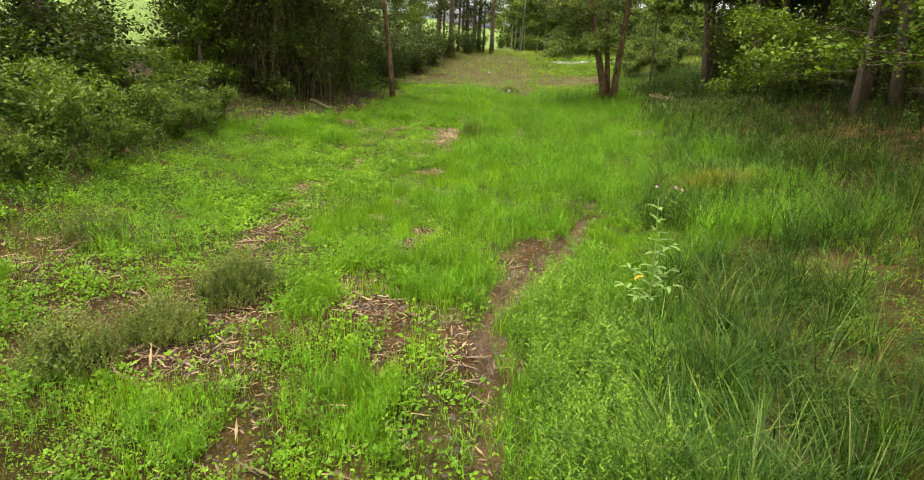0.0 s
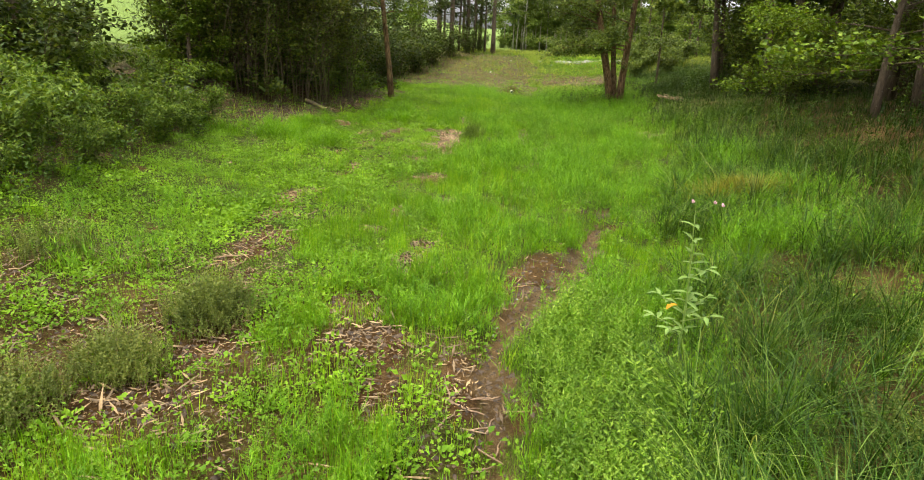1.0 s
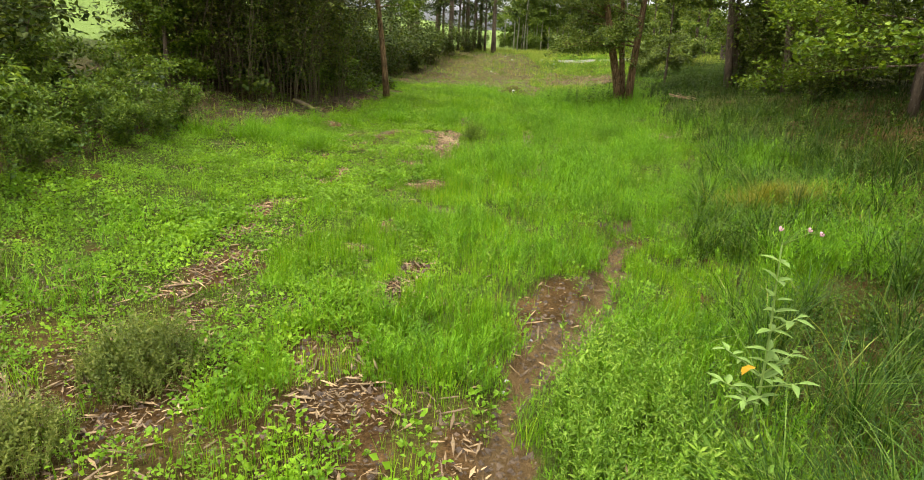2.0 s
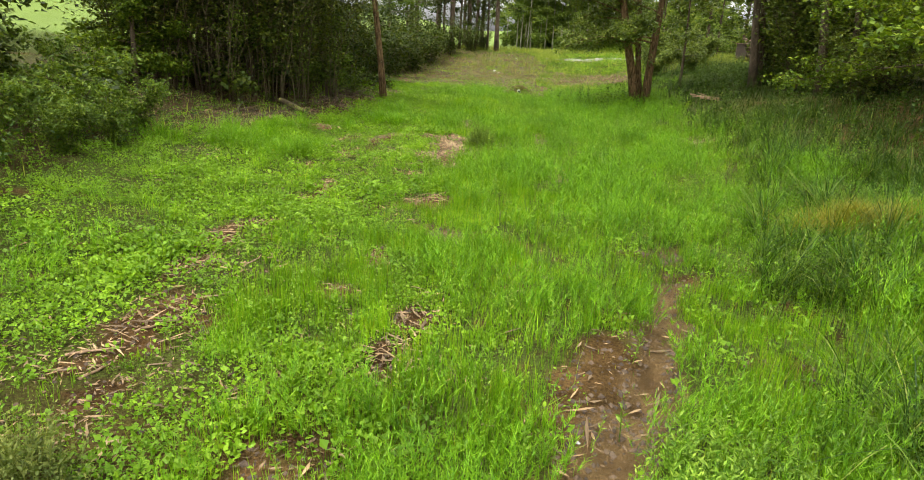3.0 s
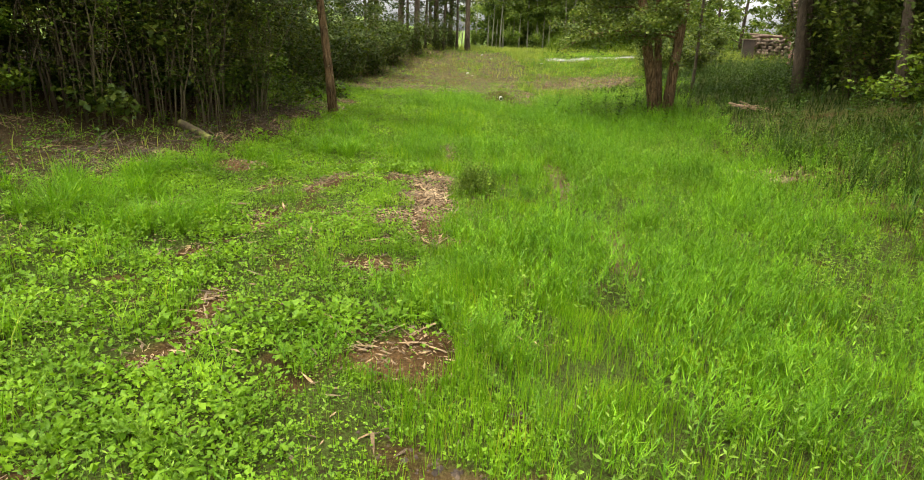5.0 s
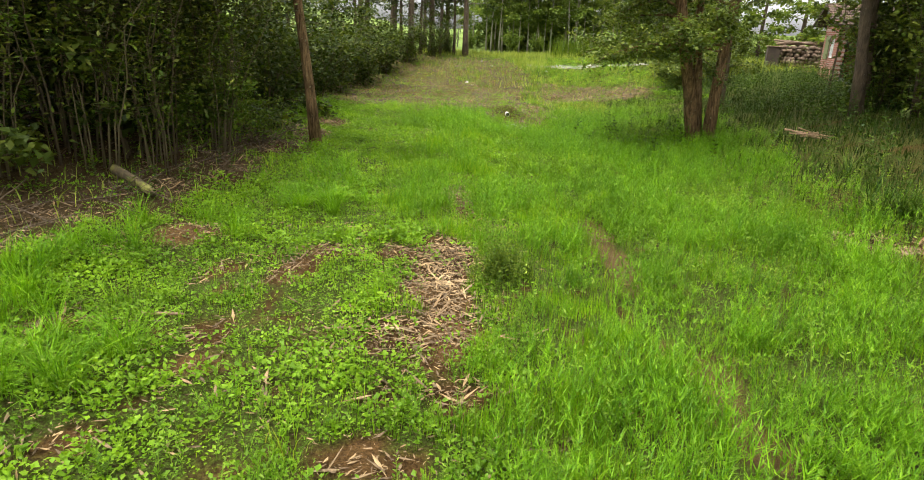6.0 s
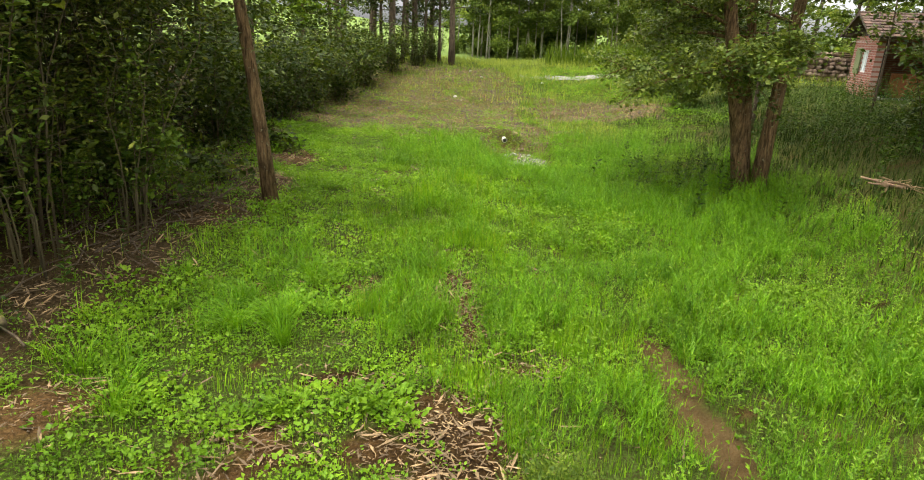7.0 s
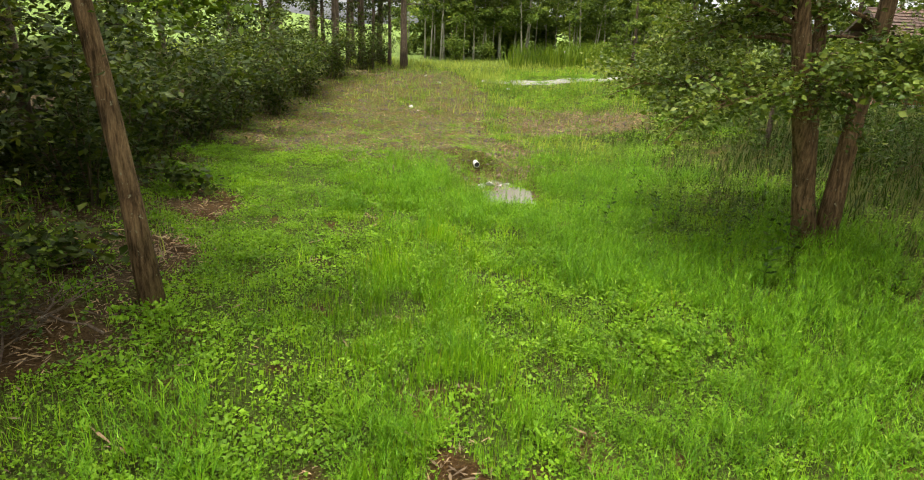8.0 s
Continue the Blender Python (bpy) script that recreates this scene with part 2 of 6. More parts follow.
def land(x, y):
    """Height of the bare ground."""
    x, y = np.asarray(x, float), np.asarray(y, float)
    up = sm(36, 47, y)
    zr = 0.20 * (sp(x - 4 - 1.3 * np.exp(-((y - 33) / 5) ** 2)) - sp(x - 12.5))
    zl = 0.22 * (sp(-x - 4 + 1.9 * np.exp(-((y - 24.5) / 4) ** 2)) - sp(-x - 9))
    z = -0.3 + zr * (1 - 0.85 * sm(37, 47, y)) + zl * (1 - 0.6 * up) + 1.3 * up - 0.07 * sm(26, 32, y)
    z = z + 0.17 * (sp(-x - 15, 2) - sp(-x - 70, 2)) + 0.06 * (sp(x - 22, 2) - sp(x - 70, 2))
    z = z - 0.30 * np.exp(-((x - 2.35) / 0.95) ** 2 - ((y - 30.4) / 1.35) ** 2)
    z = z + 0.10 * (vn(x, y, 1.7, 51) - 0.5) * np.exp(-((x - 2.35) / 1.3) ** 2 - ((y - 30.4) / 1.7) ** 2)
    near = sm(60, 45, np.hypot(x, y - 22))
    z = z + near * (0.10 * (vn(x, y, 0.9, 1) - 0.5) + 0.08 * (vn(x, y, 2.3, 2) - 0.5))
    z = z - 0.11 * np.exp(-(line_distance(x, y, RUNNEL) / 0.16) ** 2) - 0.06 * np.exp(-(np.minimum(line_distance(x, y, FURROW), line_distance(x, y, GULLY)) / 0.14) ** 2)
    z = z - 0.20 * np.exp(-(line_distance(x, y, TRENCH) / 0.17) ** 2) + 0.10 * np.exp(-(line_distance(x - 0.32, y - 0.1, TRENCH) / 0.2) ** 2) - 0.05 * np.exp(-(line_distance(x, y, OUTLET) / 0.2) ** 2)
    z = z - 0.16 * np.exp(-np.hypot(x - 1.98, y - 32.25) ** 2 / 0.07) + 0.30 * np.exp(-((x - 1.98) / 0.45) ** 2 - ((y - 32.88) / 0.24) ** 2)
    return z


# bare patches of shredded wood: x, y, half length, half width, turn
PATCHES = [
    (-0.76, 5.66, 0.42, 0.34, 90), (-0.50, 4.80, 0.45, 0.18, 95), (-3.36, 5.58, 0.4, 0.3, 30), (-2.74, 5.69, 0.28, 0.2, 60), (-2.6, 4.5, 0.5, 0.3, 0),
    (-2.14, 5.45, 0.3, 0.18, 90), (-2.55, 8.25, 0.55, 0.3, 70), (-0.61, 8.0, 0.28, 0.2, 60), (-2.74, 9.6, 0.42, 0.25, 80), (0.17, 5.07, 0.5, 0.14, 90),
    (-2.84, 7.55, 0.26, 0.18, 60), (-2.42, 7.2, 0.3, 0.12, 80), (-1.22, 9.08, 0.22, 0.16, 0), (-0.47, 8.73, 0.4, 0.2, 80), (-0.65, 7.69, 0.24, 0.16, 20),
    (-0.63, 12.78, 0.52, 0.36, 10), (-0.35, 18.05, 1.1, 0.32, 85), (-2.38, 12.6, 0.35, 0.16, 60), (-2.3, 13.4, 0.5, 0.12, 95), (-2.68, 11.0, 0.28, 0.18, 40),
    (-1.0, 10.3, 0.36, 0.13, 90), (-0.9, 14.53, 0.36, 0.26, 10), (-2.81, 10.45, 0.34, 0.14, 90), (-3.54, 18.6, 0.6, 0.3, 75), (-0.55, 17.2, 0.95, 0.36, 95),
    (-0.72, 16.35, 0.62, 0.46, 20), (-0.94, 15.34, 0.24, 0.17, 0), (-0.44, 15.35, 0.3, 0.2, 10), (-2.08, 17.8, 0.58, 0.2, 70), (-2.48, 16.3, 0.3, 0.17, 60),
    (-2.41, 15.6, 0.28, 0.13, 80), (-3.64, 16.26, 0.3, 0.2, 60), (-2.87, 14.7, 0.24, 0.15, 20), (-2.81, 17.7, 0.28, 0.14, 60), (-1.84, 18.5, 0.3, 0.16, 10),
    (4.78, 18.9, 0.5, 0.25, 130), (5.14, 18.3, 0.5, 0.25, 150), (-1.75, 15.24, 0.24, 0.08, 90), (-0.2, 21.3, 0.9, 0.22, 90), (-0.09, 20.4, 0.8, 0.17, 90),
    (-0.53, 18.6, 0.55, 0.2, 90), (-1.21, 19.36, 0.42, 0.14, 0), (0.31, 19.46, 0.26, 0.18, 0), (-0.92, 18.3, 0.3, 0.17, 0), (-1.74, 18.2, 0.28, 0.16, 0),
    (-4.3, 20.5, 0.6, 0.4, 60), (-3.22, 18.9, 0.45, 0.2, 80), (-1.25, 21.5, 0.26, 0.14, 80), (-3.96, 21.7, 0.6, 0.5, 60), (-3.45, 23.4, 0.8, 0.42, 80),
    (-3.2, 25.8, 1.1, 0.45, 95), (-3.3, 28.5, 1.2, 0.5, 95), (-5.0, 18.2, 0.9, 0.4, 60),
]


def in_patches(x, y):
    v = np.zeros(np.shape(x))
    for px, py, a, b, turn in PATCHES:
        c, s = math.cos(radians(turn)), math.sin(radians(turn))
        m = (np.abs(x - px) < 1.3 * a) & (np.abs(y - py) < 1.3 * a)
        dx, dy = x[m] - px, y[m] - py
        u, w = (dx * c + dy * s) / a, (-dx * s + dy * c) / (1.2 * b)
        v[m] = np.maximum(v[m], 1.25 - np.sqrt(u * u + w * w))
    return v + 0.9 * (vn(x, y, 3.6, 5) - 0.5) + 0.4 * (vn(x, y, 9.0, 25) - 0.5)


def slope_bare(x, y):
    """The shredded slope below the track."""
    edge = 1.6 * (vn(x, y, 0.6, 9) - 0.5) + 0.9 * (vn(x, y, 2.1, 29) - 0.5)
    top = 46.5 - 0.25 * np.clip(x, 0, 3.4) - sm(3.2, 4.4, x) * (5.5 + 0.75 * np.clip(x - 4.4, 0, 6))
    v = 0.92 * sm(31.4, 34.2, y + edge + 0.34 * (np.clip(x, -6, 2) + 3) - 0.32 * np.abs(x - 2)) * sm(0.7, -0.7, y - top + 0.6 * edge) * sm(-6, -4.6, x) * sm(9.2, 8.2, x + edge)
    tongue = np.exp(-((x - 3.6 - 0.15 * (y - 38)) / 0.38) ** 2) * sm(35, 36, y) * sm(41, 39.5, y)
    green = np.exp(-((x - 5.6) / 1.6) ** 2 - ((y - 41.0) / 0.6) ** 2)
    low = sm(3.0, 5.0, x) * sm(37.2, 35.6, y)
    ragged = 0.55 * sm(0.5, 0.72, vn(x, y, 1.5, 30)) * sm(37.5, 34.5, y) + 0.45 * sm(0.55, 0.75, vn(x, y, 1.1, 32))
    c, sn = math.cos(radians(-30)), math.sin(radians(-30))
    u, w = ((x - 5.7) * c + (y - 37.2) * sn) / 2.5, (-(x - 5.7) * sn + (y - 37.2) * c) / 1.15
    heap = sm(1.2, 0.7, np.hypot(u, w) + 0.7 * (vn(x, y, 1.8, 35) - 0.5))
    return np.clip(np.maximum(v - 0.9 * tongue * (0.5 + vn(x, y, 2.0, 33)) - 0.8 * green - 0.9 * low - 0.6 * ragged, 0.95 * heap), 0, 1)


def mud(x, y):
    w = 0.06 + 0.12 * vn(x, y, 0.9, 3) + 0.14 * np.exp(-((y - 7.0) / 1.0) ** 2) - 0.07 * sm(8.2, 9.6, y)
    v = sm(w + 0.09, w * 0.5, line_distance(x, y, RUNNEL) + 0.24 * (vn(x, y, 5.5, 4) - 0.5) + 0.22 * (vn(x, y, 1.9, 34) - 0.5))
    v = np.maximum(v, 0.85 * sm(0.26, 0.08, np.minimum(line_distance(x, y, FURROW), line_distance(x, y, GULLY)) + 0.18 * (vn(x, y, 3.0, 27) - 0.5)))
    v = np.maximum(v, 0.45 * sm(0.40, 0.1, line_distance(x - 0.1, y, TRENCH) + 0.25 * (vn(x, y, 3.0, 28) - 0.5)))
    v = np.maximum(v, sm(1.0, 0.8, np.hypot((x - 2.35) / 0.58, (y - 30.4) / 0.95)))
    v = np.maximum(v, sm(0.3, 0.2, np.hypot(x + 0.30, y - 11.2)))
    v = np.maximum(v, sm(0.36, 0.24, np.hypot(x - 1.98, y - 32.2)))
    return np.clip(v, 0, 1)


def bare(x, y):
    soil = 0.95 * sm(0.85, 0.45, np.hypot((x - 1.02 - 0.34 * (y - 7.7)) / 0.62, (y - 7.7) / 1.8) - 0.7 * (vn(x, y, 3.0, 6) - 0.5) + 0.6 * sm(0.55, 0.75, vn(x, y, 2.2, 84)))
    soil = np.maximum(soil, 0.55 * sm(0.45, 0.1, np.abs(x - 0.16) - 0.25 * (vn(x, y, 2.0, 8) - 0.2)) * sm(6.4, 5.6, y))
    return np.clip(np.maximum(soil, np.maximum(np.maximum(sm(0.2, 0.5, in_patches(x, y)), mud(x, y)), slope_bare(x, y))), 0, 1)


def floor_left(x, y):
    """1 on the leaf litter beneath the thicket, 0 on the meadow."""
    edge = np.interp(y, [6, 9, 12, 15, 17, 19.5, 22, 24, 27, 30, 34], [-6.6, -6.2, -6.0, -5.7, -4.8, -4.0, -3.55, -3.2, -3.5, -4.0, -4.4])
    return sm(edge + 0.35, edge - 0.35, x + 0.9 * (vn(x, y, 1.4, 41) - 0.5)) * sm(-12, -9.5, x) * sm(47, 44, y) * sm(5.5, 8, y)


def bulk(name, V, F, mat, label="", category="", kind="stuff", parent=None, smooth=False):
    """One mesh out of arrays of corners and triangles."""
    V, F = np.ascontiguousarray(V, np.float32), np.ascontiguousarray(F, np.int32)
    me = bpy.data.meshes.new(name)
    me.vertices.add(len(V))
    me.vertices.foreach_set("co", V.ravel())
    me.loops.add(F.size)
    me.loops.foreach_set("vertex_index", F.ravel())
    me.polygons.add(len(F))
    me.polygons.foreach_set("loop_start", np.arange(0, F.size, 3, dtype=np.int32))
    me.polygons.foreach_set("loop_total", np.full(len(F), 3, np.int32))
    if smooth:
        me.polygons.foreach_set("use_smooth", np.ones(len(F), bool))
    me.materials.append(mat)
    me.update(calc_edges=True)
    ob = new(name, me)
    if parent:
        ob.parent = parent
    return tagged(ob, label, category, "", kind)


def join(parts):
    """Arrays of several pieces as one."""
    V, F, k = [], [], 0
    for v, f in parts:
        V.append(v)
        F.append(np.asarray(f) + k)
        k += len(v)
    return np.concatenate(V), np.concatenate(F)


def tube(path, radii, sides=7, seed=0):
    """A closed tapered tube along a path."""
    P = np.asarray(path, float)
    rr = np.asarray(radii, float)
    n = len(P)
    T = np.gradient(P, axis=0)
    T /= np.linalg.norm(T, axis=1)[:, None] + 1e-9
    ref = np.array([1.0, 0.13, 0.07]) if abs(T[0][0]) < 0.8 else np.array([0.1, 1.0, 0.05])
    A = np.cross(T, ref)
    A /= np.linalg.norm(A, axis=1)[:, None] + 1e-9
    B = np.cross(T, A)
    ang = np.arange(sides) * 2 * np.pi / sides
    V = P[:, None] + rr[:, None, None] * (np.cos(ang)[None, :, None] * A[:, None] + np.sin(ang)[None, :, None] * B[:, None])
    V = np.concatenate([V.reshape(-1, 3), P[:1], P[-1:]])
    i, j = np.meshgrid(np.arange(n - 1), np.arange(sides), indexing="ij")
    a, b = i * sides + j, i * sides + (j + 1) % sides
    F = np.concatenate([np.stack([a, b, b + sides], -1).reshape(-1, 3), np.stack([a, b + sides, a + sides], -1).reshape(-1, 3)])
    j = np.arange(sides)
    lo = np.stack([np.full(sides, n * sides), (j + 1) % sides, j], -1)
    hi = np.stack([np.full(sides, n * sides + 1), (n - 1) * sides + j, (n - 1) * sides + (j + 1) % sides], -1)
    return V, np.concatenate([F, lo, hi])


def leaves(rng, pos, along, length, width, fold=0.18):
    """Folded pointed leaves: two triangles each, from pos along the given ways."""
    N = len(pos)
    along = along / (np.linalg.norm(along, axis=1)[:, None] + 1e-9)
    up = np.array([0, 0, 1.0]) + rng.normal(0, 0.45, (N, 3))
    side = np.cross(along, up)
    side /= np.linalg.norm(side, axis=1)[:, None] + 1e-9
    nor = np.cross(side, along)
    L, W = np.broadcast_to(length, N)[:, None], np.broadcast_to(width, N)[:, None]
    mid = pos + along * L * 0.45 + nor * W * fold
    V = np.stack([pos, mid + side * W * 0.5, pos + along * L, mid - side * W * 0.5], 1).reshape(-1, 3)
    k = np.arange(N)[:, None] * 4
    return V, np.concatenate([k + [0, 1, 2], k + [0, 2, 3]])


def blades(rng, x, y, z, length, width, bend, segs=2, way=None):
    """Grass blades, each a tapered ribbon that bows to one side."""
    N = len(x)
    az = rng.uniform(0, 2 * np.pi, N) if way is None else way
    face = az + np.pi / 2 + rng.normal(0, 0.5, N)
    d = np.stack([np.cos(az), np.sin(az), np.zeros(N)], 1)
    s = np.stack([np.cos(face), np.sin(face), np.zeros(N)], 1)
    base = np.stack([x, y, z], 1)
    rows = []
    for i in range(segs):
        t = i / segs
        c = base + d * (bend * t ** 1.8 * length)[:, None]
        c[:, 2] += length * (t - 0.42 * bend * t * t)
        w = (width * (1 - 0.55 * t) * 0.5)[:, None]
        rows += [c - s * w, c + s * w]
    tip = base + d * (bend * length)[:, None]
    tip[:, 2] += length * (1 - 0.42 * bend)
    V = np.stack(rows + [tip], 1)
    m = 2 * segs + 1
    k = np.arange(N)[:, None] * m
    F = []
    for i in range(segs - 1):
        F += [k + [2 * i, 2 * i + 1, 2 * i + 3], k + [2 * i, 2 * i + 3, 2 * i + 2]]
    F.append(k + [2 * segs - 2, 2 * segs - 1, 2 * segs])
    return V.reshape(-1, 3), np.concatenate(F)


def sow(rng, n, x0, x1, y0, y1, density):
    """Random places, kept by a density from 0 to 1."""
    x, y = rng.uniform(x0, x1, n), rng.uniform(y0, y1, n)
    keep = rng.uniform(0, 1, n) < density(x, y)
    return x[keep], y[keep]


def part(name, bm, material, parent, label=""):
    me = bpy.data.meshes.new(name)
    bm.to_mesh(me)
    bm.free()
    me.materials.append(material)
    ob = new(name, me)
    ob.parent = parent
    return tagged(ob, label)


def thing(name, m, label, category, group="", kind=""):
    ob = new(name)
    ob.matrix_basis = m
    return tagged(ob, label, category, group, kind)


# ======================= ground =======================


def axis(lo, hi, step, far):
    a = list(np.arange(lo, hi + 1e-6, step))
    d = step
    while a[-1] < far:
        d *= 1.22
        a.append(a[-1] + d)
    d = step
    while a[0] > -far:
        d *= 1.22
        a.insert(0, a[0] - d)
    return np.array(a)


def build_ground():
    gx = np.union1d(axis(-6, 6, 0.13, 900), np.arange(-0.55, 2.5, 0.06).round(3))
    gy = np.union1d(axis(2.5, 37, 0.16, 900), np.arange(2.6, 10.5, 0.08).round(3))
    X, Y = np.meshgrid(gx[np.r_[True, np.diff(gx) > 0.01]], gy[np.r_[True, np.diff(gy) > 0.01]], indexing="ij")
    nx, ny = X.shape
    x, y = X.ravel(), Y.ravel()
    z = land(x, y)
    i, j = np.meshgrid(np.arange(nx - 1), np.arange(ny - 1), indexing="ij")
    a = i * ny + j
    F = np.concatenate([np.stack([a, a + ny, a + ny + 1], -1).reshape(-1, 3), np.stack([a, a + ny + 1, a + 1], -1).reshape(-1, 3)])
    ob = bulk("ground", np.stack([x, y, z], 1), F, M_GROUND, "damp brown soil under a green clearing", "ground", "structure", smooth=True)
    col = np.ones((len(x), 4), np.float32)
    wood = np.clip(np.maximum(sm(4.5, 6.0, x) * sm(36, 33, y), floor_left(x, y)) , 0, 1) * sm(-16, -14, x) * sm(24, 21, x)
    col[:, 0] = np.clip(1 - bare(x, y), 0, 1) * (1 - 0.25 * wood) * (1 - 0.85 * sm(2.2, 3.6, x - 2.2 * sm(6.5, 10, y)) * sm(23, 18, y)) * (1 - 0.8 * sm(8.5, 6.0, y) * sm(0.1, -0.6, x))
    col[:, 3] = floor_left(x, y)
    col[:, 1] = mud(x, y)
    col[:, 2] = np.clip(sm(-13, -16, x) + sm(48, 52, y) + sm(24, 30, x), 0, 1)
    at = ob.data.color_attributes.new("cover", "FLOAT_COLOR", "POINT")
    at.data.foreach_set("color", col.ravel())
    strewn = ob.data.attributes.new("strewn", "FLOAT", "POINT")
    strewn.data.foreach_set("value", (0.9 * np.clip(slope_bare(x, y) * (1 - mud(x, y)), 0, 1)).astype(np.float32))


build_ground()


def ribbon(name, pts, width, lift, mat, label, category):
    """A strip of road laid over the land."""
    P = np.array(pts, float)
    t = np.linspace(0, len(P) - 1, 80)
    cx, cy = np.interp(t, np.arange(len(P)), P[:, 0]), np.interp(t, np.arange(len(P)), P[:, 1])
    k = np.ones(9) / 9
    cx[4:-4], cy[4:-4] = np.convolve(cx, k, "valid"), np.convolve(cy, k, "valid")
    dx, dy = np.gradient(cx), np.gradient(cy)
    n = np.hypot(dx, dy)
    V = []
    for s in (-0.5, -0.25, 0.0, 0.25, 0.5):
        w = width * (s + (0.03 * np.sin(t * 5) if abs(s) == 0.5 else 0))
        x, y = cx - dy / n * w, cy + dx / n * w
        V.append(np.stack([x, y, land(x, y) + lift - (0.05 if abs(s) == 0.5 else 0)], 1))
    V = np.stack(V, 1).reshape(-1, 3)
    i, j = np.meshgrid(np.arange(79), np.arange(4), indexing="ij")
    a = i * 5 + j
    F = np.concatenate([np.stack([a, a + 5, a + 6], -1).reshape(-1, 3), np.stack([a, a + 6, a + 1], -1).reshape(-1, 3)])
    return bulk(name, V, F[:, ::-1], mat, label, category, "structure", smooth=True)


ROAD = [(4.3, 43.95), (5.2, 43.4), (6.5, 43.1), (9.0, 43.0), (12.0, 43.2), (18, 43.4), (26, 43), (40, 41)]
ribbon("road", ROAD, 0.85, 0.03, M_GRAVEL, "pale gravel farm track with grassy edges", "road")
ribbon("road_far", [(15, 68), (20, 67), (24, 67.2), (34, 69)], 1.6, 0.06, M_GRAVEL, "pale gravel farm track in the distance", "road")


def build_puddle():
    m, n, l, p = shader("muddy_water")
    p.inputs["Base Color"].default_value = (0.17, 0.15, 0.12, 1)
    p.inputs["Roughness"].default_value = 0.06
    p.inputs["IOR"].default_value = 1.33
    bump(n, l, p, noise_node(n, l, 14.0, 2.0), 0.08, 0.01)
    a = np.linspace(0, 2 * np.pi, 49)[:-1]
    V = np.stack([2.35 + 1.2 * np.cos(a), 30.4 + 1.5 * np.sin(a), np.full(48, -0.565)], 1)
    V = np.concatenate([V, [[2.35, 30.4, -0.565]]])
    F = np.array([(48, i, (i + 1) % 48) for i in range(48)])
    bulk("water", V, F, m, "small shallow muddy puddle in the grass", "puddle", "structure")


build_puddle()

# ======================= trees and shrubs =======================


